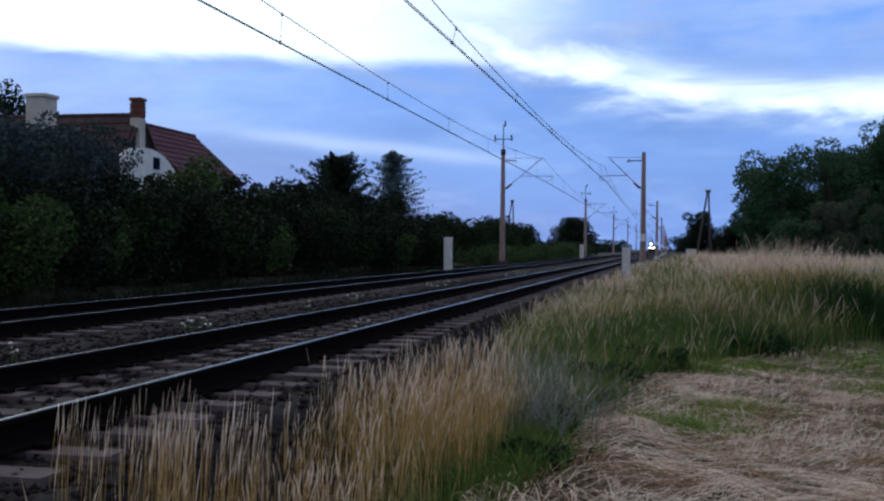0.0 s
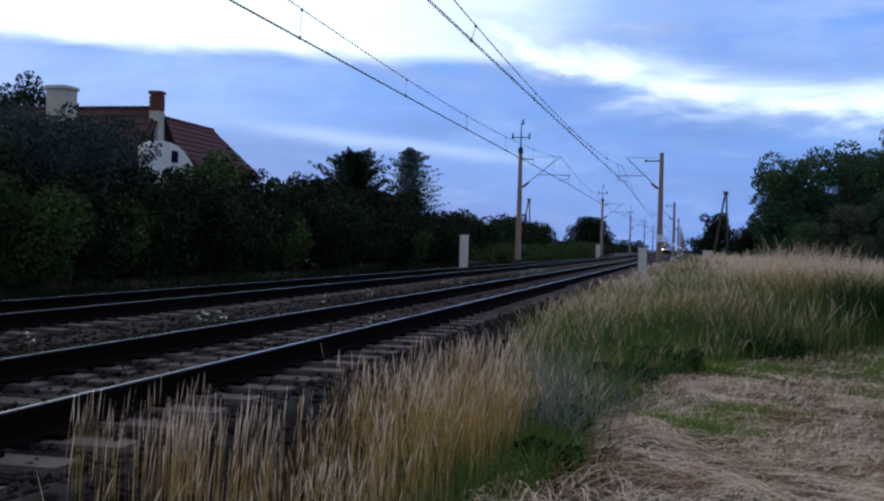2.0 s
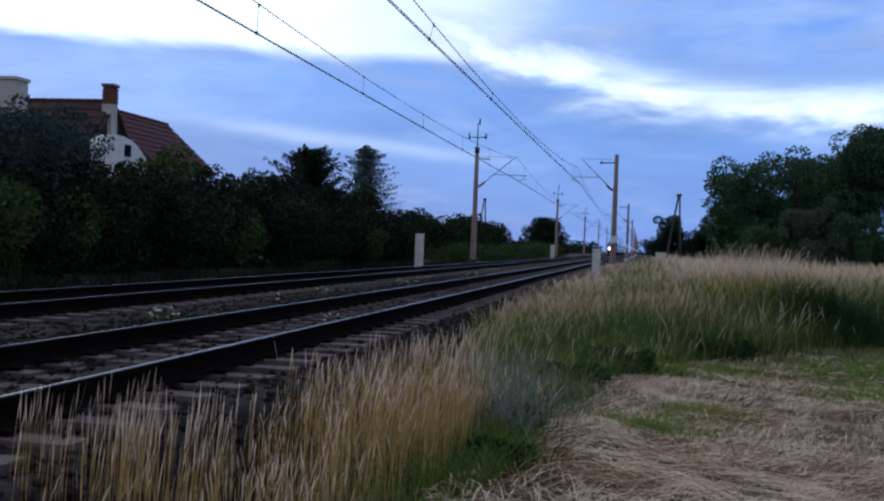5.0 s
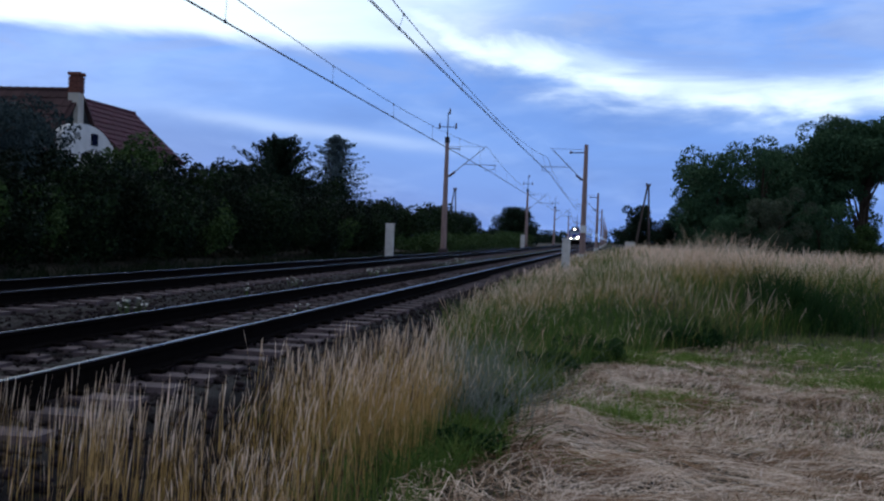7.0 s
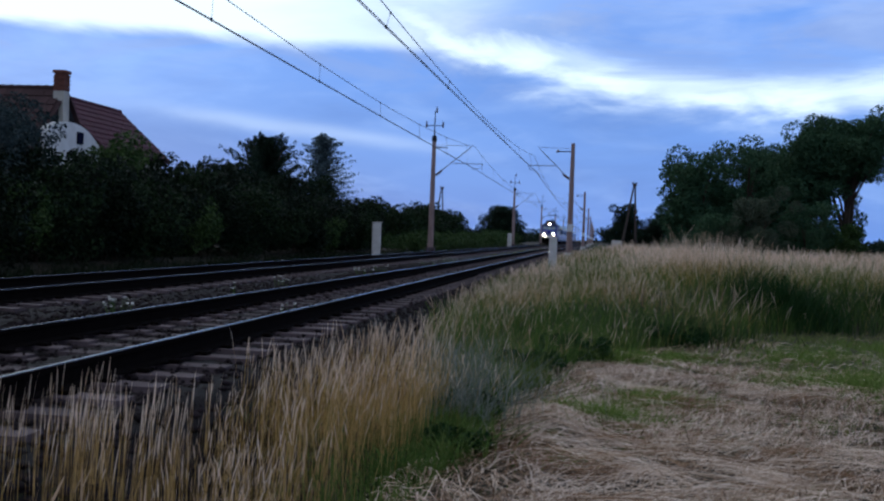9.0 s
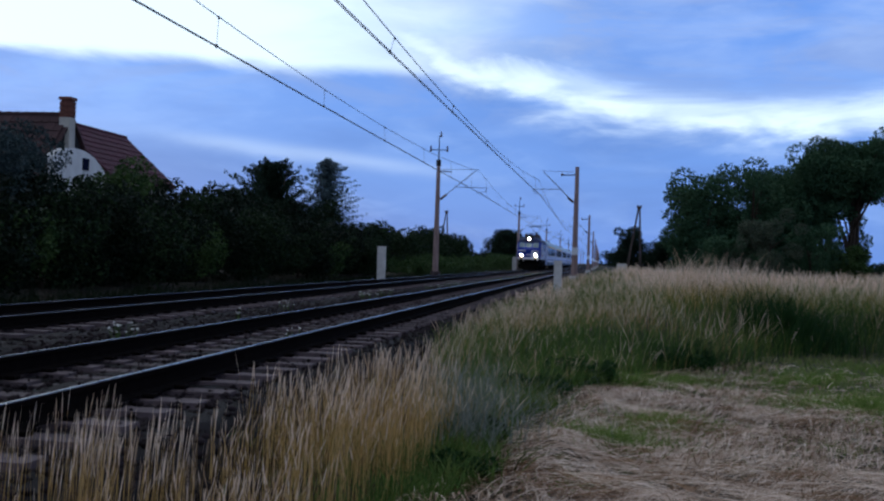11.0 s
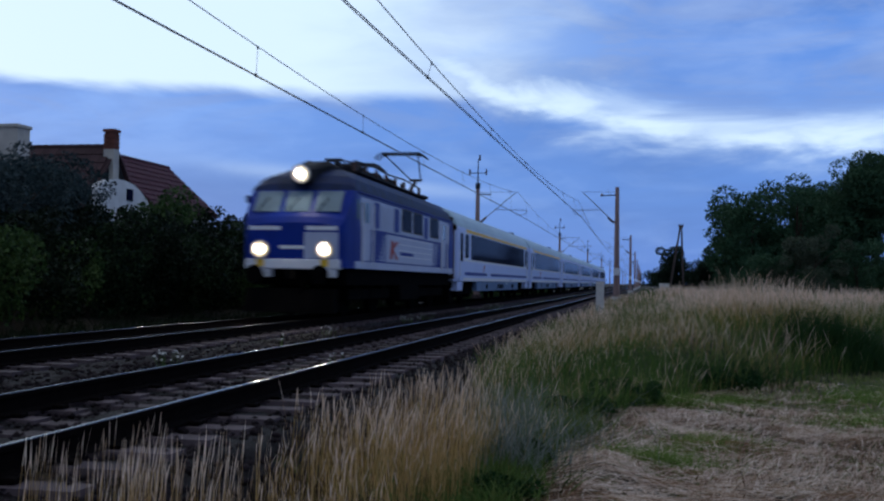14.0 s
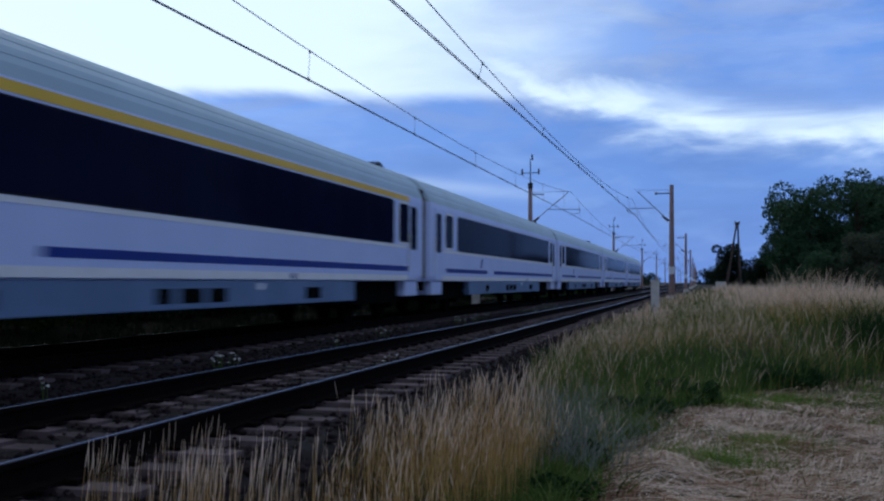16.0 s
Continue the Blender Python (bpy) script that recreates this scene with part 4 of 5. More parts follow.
def locomotive():
    lo = thing("locomotive", "blue and grey electric locomotive with three lit headlamps", "locomotive", at=pose(XF, 0, 0))
    half = [(1.0, 0), (1.0, 0.36), (1.0, 0.66), (0.985, 0.76), (0.93, 0.85), (0.78, 0.93), (0.5, 0.98), (0.0, 1.0)]

    def section(y, w, top, low=1.24):
        tall = 3.92 - 1.24
        pts = [(w * u, min(1.24 + tall * v, top - 0.10 * abs(u) ** 3) if v > 0 else low) for u, v in half]
        return (y, pts + [(-x, z) for x, z in pts[-2::-1]])
    prof = [(0.0, 1.26, 2.36), (0.10, 1.34, 2.52), (0.28, 1.39, 2.72), (0.62, 1.43, 3.18), (0.80, 1.45, 3.42), (1.15, 1.45, 3.66), (1.7, 1.45, 3.86), (2.4, 1.45, 4.05)]
    L = 15.1
    sec = [section(y, w, t) for y, w, t in prof] + [section(L - y, w, t) for y, w, t in prof[::-1]]
    body, top = split_above(loft(sec), 3.22)
    bo = part("body", body, M_BLUE, lo, "deep blue body shell")
    ro = part("roof", top, M_ROOFBLUE, lo, "dark blue sooty roof")
    part("rain_gutter", box(-1.47, 1.0, 3.19, 1.47, L - 1.0, 3.235, bevel=0.01), M_BLUE, lo)
    S = 1.45
    # paint of the side: upper grey field, lower grey field that fades to blue in slanting bars
    for s in (-1, 1):
        def side(name, y0, y1, z0, z1, m, label="", t=0.004):
            return part(name, box(min(s * (S - 0.02), s * (S + t)), y0, z0, max(s * (S - 0.02), s * (S + t)), y1, z1), m, bo, label)
        side("upper_panel", 1.25, 13.6, 2.32, 3.10, M_GREY, "light grey upper side panel")
        side("lower_panel", 4.0, 10.6, 1.47, 2.26, M_GREY, "light grey lower side panel")
        for k in range(14):
            side("fade_bar", 3.0 + 0.045 * k + (0.3 if k % 2 else 0), 4.0, 1.49 + k * 0.055, 1.515 + k * 0.055, M_GREY, "", 0.006)
            side("fade_bar", 10.6, 11.1 + 0.03 * k + (0.25 if k % 2 else 0), 1.49 + k * 0.055, 1.515 + k * 0.055, M_GREY, "", 0.006)
        side("sill", 0.75, L - 0.75, 1.245, 1.43, M_GREY, "dirty grey sill stripe", 0.008)
        side("joint_strip", 1.2, L - 1.2, 2.275, 2.31, M_BLUE, "", 0.010)
        for y0, y1 in ((5.9, 7.2), (7.5, 8.8), (10.1, 11.5)):
            f = part("window_frame", prism(rounded(y0 - 0.05, y1 + 0.05, 2.43, 3.13, 0.1), "x", s * 1.44, s * 1.462), M_STEEL, bo)
            part("pane", prism(rounded(y0, y1, 2.48, 3.08, 0.08), "x", s * 1.45, s * 1.468), M_GLASS, f, "dark side window")
        for y0, y1 in ((2.55, 3.15), (4.9, 5.5), (9.1, 9.7)):
            side("blue_strip", y0, y1, 2.36, 3.06, M_BLUE, "", 0.010)
        for y0 in (1.3, 12.0):
            d = part("door", box(min(s * 1.43, s * 1.462), y0, 1.46, max(s * 1.43, s * 1.462), y0 + 0.95, 3.08, bevel=0.005), M_GREY, bo, "grey cab door")
            part("pane", prism(rounded(y0 + 0.25, y0 + 0.75, 2.45, 2.98, 0.08), "x", s * 1.46, s * 1.470), M_CABGLASS, d)
            for hy in (y0 - 0.06, y0 + 1.02):
                part("handrail", rod((s * 1.52, hy, 1.35), (s * 1.52, hy, 2.95), 0.022), M_WHITE, d, "pale vertical handrail")
        side("cab_window", 0.85, 1.18, 2.5, 3.02, M_CABGLASS, "cab side window", 0.006)
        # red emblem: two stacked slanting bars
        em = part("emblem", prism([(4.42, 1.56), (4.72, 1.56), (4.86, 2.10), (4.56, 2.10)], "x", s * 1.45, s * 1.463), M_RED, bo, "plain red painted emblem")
        for za in (1.56, 2.10):
            part("emblem_bar", prism([(4.70, 1.78), (4.70, 1.90), (5.12, za), (5.42, za)], "x", s * 1.45, s * 1.465), M_RED, em)
        for z in (1.66, 1.84, 2.02, 2.20):
            side("pale_line", 5.5, 10.6, z, z + 0.02, M_WHITE, "thin pale line", 0.0062)
        side("letter_bar", 5.7, 7.5, 1.70, 1.80, M_BLUE, "faint blue lettering bar", 0.007)
        for k in range(7):
            part("grille_slat", box(min(s * 1.44, s * 1.47), 3.4, 2.45 + k * 0.085, max(s * 1.44, s * 1.47), 4.7, 2.49 + k * 0.085), M_GREY, bo)
    # the two cab fronts
    for e in (0, 1):
        c = part("cab_front", box(-1.28, -0.05, 1.20, 1.28, 0.16, 1.45, bevel=0.03), M_WHITE, lo, "dirty white front beam")

        def wind(x0, x1):
            q = [(0.235, 2.63), (0.625, 3.17), (0.65, 3.15), (0.26, 2.61)]
            return prism([(y - 0.035, z + 0.02) for y, z in q], "x", x0, x1)
        for x0, x1 in ((-1.18, -0.48), (-0.34, 0.34), (0.48, 1.18)):
            w = part("windscreen", wind(x0, x1), M_CABGLASS, c, "windscreen pane, sky reflection put into its pale colour")
            part("wiper", rod((x0 + 0.1, 0.20, 2.66), (x0 + 0.35, 0.42, 3.02), 0.012), M_BLACK, w)
        for x0, x1 in ((-1.2, -0.35), (0.35, 1.2)):
            part("front_stripe", box(x0, -0.012, 2.17, x1, 0.1, 2.27), M_WHITE, c, "white stripe")
        part("grey_field", box(0.30, -0.008, 1.47, 1.22, 0.1, 2.12), M_GREY, c, "scuffed grey paint field")
        part("number_bar", box(-0.36, -0.014, 1.70, 0.30, 0.05, 1.79), M_WHITE, c, "white bar")
        for x in (-0.87, 0.87):
            headlamp(c, x, 0.0, 1.69, 0.19)
            bu = part("buffer", rod((x, 0.05, 1.06), (x, -0.42, 1.06), 0.11, 0.09, 12), M_BLACK, c)
            part("buffer_plate", disc((x, -0.42, 1.06), (0, -1, 0), 0.235, 0.05, 20), M_BLACK, bu)
            part("step", box(x - 0.28, -0.02, 1.0, x + 0.28, 0.2, 1.195, bevel=0.02), M_WHITE, c, "pale corner step")
            part("lamp_bracket", box(x - 0.1, -0.07, 1.26, x + 0.1, 0.0, 1.44), M_YELLOW, c, "yellowish tail lamp box")
        part("coupler", box(-0.09, -0.35, 0.95, 0.09, 0.1, 1.15, bevel=0.03), M_BLACK, c)
        part("hose", chain([(0.3, 0, 1.0), (0.32, -0.15, 0.75), (0.25, -0.18, 0.6)], 0.03), M_BLACK, c)
        part("snow_plough", prism([(-0.2, 0.12), (0.3, 0.12), (0.3, 0.72), (0.02, 0.72)], "x", -1.25, 1.15), M_BLACK, c, "black snow plough")
        hood = part("lamp_hood", loft([(0.57, [(-0.24, 3.40), (0.24, 3.40), (0.24, 3.76), (0.14, 3.84), (-0.14, 3.84), (-0.24, 3.76)]), (0.95, [(-0.26, 3.44), (0.26, 3.44), (0.26, 3.80), (0.14, 3.86), (-0.14, 3.86), (-0.26, 3.80)]), (1.7, [(-0.5, 3.6), (0.5, 3.6), (0.48, 3.98), (0.3, 4.08), (-0.3, 4.08), (-0.48, 3.98)]),
                                      (2.9, [(-0.55, 3.7), (0.55, 3.7), (0.5, 3.98), (0.3, 4.06), (-0.3, 4.06), (-0.5, 3.98)])]), M_NEARBLACK, c, "sooty roof lamp hood")
        headlamp(hood, 0.0, 0.56, 3.62, 0.20)
        part("mirror", box(-1.62, 0.75, 2.9, -1.5, 0.82, 3.1, bevel=0.02), M_BLACK, c)
        if e:
            c.matrix_basis = pose(0, L, 0, 0, 0, 180)
            for o in c.children_recursive:
                if o.name.startswith(("bulb", "reflector")):
                    o.data = o.data.copy()
                    o.data.materials.clear()
                    o.data.materials.append(M_CHROME)
    # roof equipment
    part("roof_walk", box(-0.9, 3.0, 3.90, 0.9, 12.2, 3.96, bevel=0.01), M_NEARBLACK, ro)
    for k in range(6):
        y = 3.3 + k * 0.85
        part("resistor_box", box(-0.62, y, 3.965, 0.62, y + 0.66, 4.15 + 0.06 * (k % 2), bevel=0.05), M_NEARBLACK, ro)
    for k in range(8):
        y = 3.1 + k * 1.2
        for x in (-0.7, 0.7):
            part("roof_insulator", rod((x, y, 3.95), (x, y, 4.24), 0.07, 0.05), M_INSUL, ro)
    part("bus_bar", chain([(0.7, 3.1, 4.25), (0.7, 5.2, 4.31), (0.7, 7.0, 4.26), (0.7, 9.1, 4.32), (0.7, 11.5, 4.25)], 0.026), M_STEEL, ro)
    part("bus_bar", chain([(-0.7, 3.1, 4.25), (-0.7, 7.3, 4.30), (-0.7, 11.5, 4.25)], 0.026), M_STEEL, ro)

    def pantograph(y, zh, ye, ze, yh):
        p = part("pantograph", box(-0.75, y - 0.45, 4.0, 0.75, y + 0.45, 4.06, bevel=0.01), M_STEEL, lo, "single-arm pantograph")
        part("lower_arm", rod((0, y, 4.06), (0, ye, ze), 0.06, 0.045), M_STEEL, p)
        part("guide_rod", rod((0.12, y - 0.3, 4.06), (0.12, ye - 0.25, ze - 0.06), 0.02), M_STEEL, p)
        part("spring", rod((-0.2, y + 0.1, 4.1), (-0.1, y - 0.5, 4.42), 0.05), M_STEEL, p)
        part("elbow", rod((-0.25, ye, ze), (0.25, ye, ze), 0.05), M_STEEL, p)
        for s in (-1, 1):
            part("upper_arm", rod((s * 0.2, ye, ze), (s * 0.62, yh, zh - 0.06), 0.025), M_STEEL, p)
        hd = part("head", rod((-0.62, yh, zh - 0.05), (0.62, yh, zh - 0.05), 0.025), M_STEEL, p)
        for dy in (-0.24, 0.24):
            part("carbon_strip", chain([(-0.98, yh + dy, zh - 0.20), (-0.72, yh + dy, zh), (0.72, yh + dy, zh), (0.98, yh + dy, zh - 0.20)], 0.03), M_STEEL, hd)
        for s in (-0.66, 0.66):
            part("end_bar", box(s - 0.04, yh - 0.26, zh - 0.09, s + 0.04, yh + 0.26, zh + 0.02), M_STEEL, hd)
        for dx in (-0.6, 0.6):
            for dy in (-0.35, 0.35):
                part("foot_insulator", rod((dx, y + dy, 3.86), (dx, y + dy, 4.0), 0.07, 0.05), M_INSUL, p)
    pantograph(12.5, 5.50, 14.0, 4.78, 11.6)
    pantograph(4.6, 4.40, 3.3, 4.30, 5.4)
    part("underframe", box(-1.3, 0.5, 0.80, 1.3, L - 0.5, 1.235, bevel=0.03), M_BLACK, lo)
    part("battery_box", box(-1.35, 6.2, 0.35, 1.35, 8.9, 0.82, bevel=0.04), M_BLACK, lo)
    for y in (3.4, 11.7):
        bogie(lo, y, 3.05, 0.62)
    lo.scale = (0.96, 1, 1)
    return lo


def coach(first_class, last):
    lab = "silver-blue passenger coach with dark windows" + (", yellow stripe" if first_class else "") + (", last of the train" if last else "")
    co = thing("passenger_coach", lab, "train coach", "coaches", pose(XF, 0, 0))
    L = 26.25
    out = [(1.36, 0.96), (1.41, 1.12), (1.41, 3.02), (1.395, 3.16), (1.34, 3.34), (1.20, 3.56), (0.95, 3.78), (0.60, 3.94), (0.25, 4.02), (0.0, 4.035)]
    full = out + [(-x, z) for x, z in out[-2::-1]]
    sh = lambda k, d: [(x * k, 0.96 + (z - 0.96) * d) for x, z in full]
    body, top = split_above(loft([(0.12, sh(0.93, 0.97)), (0.2, sh(1, 1)), (L - 0.2, sh(1, 1)), (L - 0.12, sh(0.93, 0.97))]), 3.17)
    bo = part("body", body, M_COACH, co, "silver-blue coach body")
    ro = part("roof", top, M_COACHROOF, co, "pale grey ribbed roof")
    for x, z in ((1.27, 3.455), (1.08, 3.67), (0.78, 3.865), (0.42, 3.985)):
        for s in (-1, 1):
            part("roof_rib", rod((s * x, 0.3, z - 0.004), (s * x, L - 0.3, z - 0.004), 0.007, 0.007, 6), M_COACHROOF, ro)
    part("roof_vent", prism([(L - 1.55, 3.9), (L - 0.95, 3.9), (L - 1.05, 4.04), (L - 1.3, 4.10), (L - 1.45, 4.06)], "x", 0.1, 0.5), M_NEARBLACK, ro, "small dark roof fin")
    S = 1.41
    for s in (-1, 1):
        def side(name, y0, y1, z0, z1, m, label="", t=0.004, parent=bo):
            return part(name, box(min(s * (S - 0.02), s * (S + t)), y0, z0, max(s * (S - 0.02), s * (S + t)), y1, z1), m, parent, label)
        if first_class:
            side("yellow_stripe", 2.3, 24.7, 3.00, 3.135, M_YELLOW, "yellow stripe above the windows")
        side("blue_stripe", 2.1, 8.2, 1.22, 1.345, M_BLUE, "dark blue stripe")
        side("blue_stripe", 9.4, 24.6, 1.22, 1.345, M_BLUE, "dark blue stripe")
        side("pale_stripe", 0.9, L - 0.7, 0.985, 1.115, M_WHITE, "pale lower stripe")
        side("upper_edge", 1.7, L - 1.7, 1.80, 1.875, M_WHITE, "pale edge below the windows", 0.005)
        band = part("window_band", prism(rounded(3.55, 23.35, 1.88, 2.965, 0.16), "x", s * 1.40, s * 1.416), M_RUBBER, bo, "dark window band")
        for k in range(10):
            y0 = 3.60 + k * 1.97
            part("pane", prism(rounded(y0, y0 + 1.945, 1.905, 2.945, 0.06), "x", s * 1.405, s * 1.420), M_GLASS, band, "dark reflecting window pane")
        for y0 in (2.02, 23.78):
            f = part("window_frame", prism(rounded(y0 - 0.06, y0 + 0.98, 1.90, 2.97, 0.18), "x", s * 1.40, s * 1.415), M_WHITE, bo, "pale window frame")
            part("pane", prism(rounded(y0, y0 + 0.92, 1.95, 2.92, 0.15), "x", s * 1.405, s * 1.421), M_GLASS, f)
        for y0 in (0.72, L - 1.62):
            d = part("door", box(min(s * 1.39, s * 1.425), y0, 1.0, max(s * 1.39, s * 1.425), y0 + 0.9, 3.05, bevel=0.01), M_COACH, bo, "entrance door")
            part("pane", prism(rounded(y0 + 0.16, y0 + 0.74, 1.78, 2.90, 0.1), "x", s * 1.42, s * 1.431), M_GLASS, d)
            part("handrail", rod((s * 1.45, y0 - 0.04, 1.2), (s * 1.45, y0 - 0.04, 2.2), 0.018), M_WHITE, d)
            part("step", box(min(s * 0.9, s * 1.38), y0 - 0.2, 0.58, max(s * 0.9, s * 1.38), y0 + 1.0, 0.955, bevel=0.02), M_COACH, bo, "grey door step skirt")
        em = part("emblem", prism([(7.0, 1.42), (7.25, 1.42), (7.5, 1.72), (7.25, 1.72)], "x", s * 1.40, s * 1.4155), M_RED if first_class else M_BLUE, bo, "plain painted emblem")
        part("skirt", box(min(s * 1.18, s * 1.385), 5.4, 0.53, max(s * 1.18, s * 1.385), 20.5, 0.955, bevel=0.02), M_SKIRT, co, "blue-grey equipment skirt")
        for y0, w in ((12.0, 0.45), (12.7, 0.7), (13.6, 0.6), (8.1, 0.5), (17.6, 0.8)):
            part("skirt_hatch", box(min(s * 1.37, s * 1.39), y0, 0.62, max(s * 1.37, s * 1.39), y0 + w, 0.84), M_BLACK, co)
        part("side_lamp", box(min(s * 1.36, s * 1.395), 15.4, 0.80, max(s * 1.36, s * 1.395), 15.65, 0.92, bevel=0.02), M_WHITE, co, "small pale fitting")
        part("letter_bar", box(min(s * 1.39, s * 1.4155), 16.8, 1.0, max(s * 1.39, s * 1.418), 17.0, 1.10), M_BLUE, bo)
    for y, a in ((0.0, -1), (L, 1)):
        g = part("gangway", box(-0.75, min(y, y - a * 0.16), 1.15, 0.75, max(y, y - a * 0.16), 3.45, bevel=0.04), M_BROWN, co, "brown rubber gangway")
        part("end_frame", box(-1.24, min(y - a * 0.13, y + a * 0.05), 1.05, 1.24, max(y - a * 0.13, y + a * 0.05), 3.5, bevel=0.05), M_RUBBER, g, "dark end frame")
        for x in (-1.27, 1.27):
            part("end_post", rod((x, y - a * 0.02, 1.05), (x, y - a * 0.02, 3.25), 0.05), M_BROWN, g, "rust-brown end post")
        for x in (-0.6, 0.6):
            part("gangway_tube", rod((x, y + a * 0.06, 1.2), (x, y + a * 0.06, 3.4), 0.09), M_RUBBER, g)
        for x in (-0.87, 0.87):
            part("buffer", rod((x, y - a * 0.2, 1.06), (x, y + a * 0.14, 1.06), 0.10, 0.2, 12), M_BLACK, co)
    part("underframe", box(-1.15, 0.4, 0.70, 1.15, L - 0.4, 0.955, bevel=0.02), M_BLACK, co)
    for y in (3.4, L - 3.4):
        bogie(co, y, 2.5, 0.46)
    co.scale = (0.965, 1, 0.992)
    return co


TRAIN = [(locomotive(), 0.0)]
one = coach(True, False)
two = coach(False, False)
for k in range(6):
    src = one if k < 2 else two
    c = src if k in (0, 2) else copy_thing(src, pose(XF, 0, 0))
    if k == 5:
        tagged(c, "silver-blue passenger coach with dark windows, last of the train")
    TRAIN.append((c, 15.2 + 0.17 + 26.6 * k))

# ---- grass and hay ----


def blades(name, x, y, h, width, lean, material, label, curve=0.25, category="grass", wind=(0.03, 0.01), seeds=None, seed_label="", top=0.28, plump=1.0):
    """Tapered blades of four joints. With seeds, a material, each one is a thin stem and carries a feathery seed head, which becomes a mesh of its own."""
    n = len(x)
    a = rng.uniform(0, 6.283, n)
    lx, ly = lean * rng.standard_normal(n) + wind[0], lean * rng.standard_normal(n) + wind[1]
    z0 = ground_z(x, y) - 0.02
    wx, wy = np.cos(a), np.sin(a)

    def strip(ts, ws, label, material, name):
        k = len(ts)
        px = x[:, None] + (lx * h)[:, None] * ts ** 1.8 * (1 + curve)
        py = y[:, None] + (ly * h)[:, None] * ts ** 1.8 * (1 + curve)
        pz = z0[:, None] + h[:, None] * ts * (1 - curve * 0.3 * ts)
        wd = width[:, None] * ws / 2
        v = np.stack([np.stack([px - wx[:, None] * wd, py - wy[:, None] * wd, pz], -1), np.stack([px + wx[:, None] * wd, py + wy[:, None] * wd, pz], -1)], 2)
        base = np.arange(n)[:, None] * 2 * k + 2 * np.arange(k - 1)[None]
        f = np.stack([base, base + 1, base + 3, base + 2], -1).reshape(-1, 4)
        me = grid_mesh(name, v.reshape(-1, 3), f)
        me.materials.append(material)
        return tagged(new(name, me), label, category, kind="stuff")
    if seeds is None:
        return strip(np.array([0, 0.35, 0.7, 1.0]), np.array([1.0, 0.9, 0.6, 0.08]), label, material, name)
    strip(np.array([0, 0.4, 1 - top * 0.8]), np.array([0.8, 0.6, 0.42]), label, material, name)
    hw = rng.uniform(0.7, 1.3, (n, 1))
    strip(1 - top * np.array([1.0, 0.72, 0.46, 0.2, 0.0]), plump * np.array([0.4, 1.25, 1.5, 1.1, 0.2]) * hw, seed_label, seeds, "seed_heads")


def sow(n, x0, x1, y0, y1, keep, near=1.6):
    """Random places with a chance to keep each; more of them near the camera."""
    x = rng.uniform(x0, x1, n)
    y = y0 + (y1 - y0) * rng.uniform(0, 1, n) ** near
    ok = rng.uniform(0, 1, n) < keep(x, y)
    return x[ok], y[ok]


def tall(x, y):
    """1 where the grass is left to grow."""
    edge = np.interp(y, [3.4, 4.6, 6.0, 7.5, 8.4, 9.0, 11.0, 14.0, 17.0, 22.0], [-2.35, -2.5, -2.45, -2.35, -2.2, -1.35, -1.6, -2.25, -2.6, -2.75])
    return ((x < mown_edge(y)) & (x > edge + 0.2 * lumps(x, y, 2.0))).astype(float)


def straw_share(x, y):
    """Ripe grass stands on the shoulder and along the top of the bank; the foot of the bank stays green."""
    foot = smooth(from_edge(x, y) + 0.4 * lumps(x, y, 1.4), 2.7, 1.5) * smooth(y, 8.6, 9.6)
    near = smooth(mown_edge(y) - x, 0.55, 0.25) * smooth(y, 9.6, 8.6)
    sparse = np.where(y < 8.8, 0.20 * (lumps(x, y, 6.0, 3.0) > 0.3) + 0.008 + 0.55 * smooth(x / y + 0.03 * lumps(x, y, 5.0), -0.42, -0.33), 1.0)
    return np.clip((0.8 + 0.5 * lumps(x, y, 0.9, 1.0)) * (1 - 0.82 * foot) * (1 - near) * sparse, 0.004, 1)


# ripe grass: near shoulder, then the bank, then far
for n, x0, x1, y0, y1, hh, wd in ((16000, -2.9, -0.6, 3.7, 9.2, 0.97, 0.0054), (70000, -2.9, 18, 9, 32, 0.98, 0.0062), (30000, -2.9, 30, 30, 90, 0.98, 0.026)):
    x, y = sow(n, x0, x1, y0, y1, lambda x, y: tall(x, y) * straw_share(x, y), 1.3)
    h = hh * rng.uniform(0.5, 1.15, len(x)) * (0.84 + 0.22 * lumps(x, y, 1.6, 4.0) + 0.16 * lumps(x, y, 4.5, 1.0) + 0.14 * lumps(x, y, 0.5, 2.0) * (y > 9))
    h = h * np.where(y > 8.8, 0.60 + 0.40 * smooth(x, -0.4, 2.0), 1.0)
    h = h * (1 + 0.34 * np.exp(-((x / y - 0.10) / 0.045) ** 2) * smooth(y, 13, 17) * (y < 34) + 0.12 * lumps(x, y, 2.6, 5.0) * (y > 9))
    h = h * np.where(y < 8.8, 0.66 + 0.34 * smooth(x / y, -0.42, -0.19), 1.0)
    blades("ripe_grass", x, y, h, wd * rng.uniform(0.6, 1.3, len(x)), 0.075 if y1 < 10 else 0.13, M_STEM, "tall ripe ochre grass stems", curve=0.35 if y1 < 10 else 0.6, seeds=M_STRAW, seed_label="pale feathery grass seed heads", top=0.22 if y1 < 10 else 0.5, plump=0.55 if y1 < 10 else 0.62)
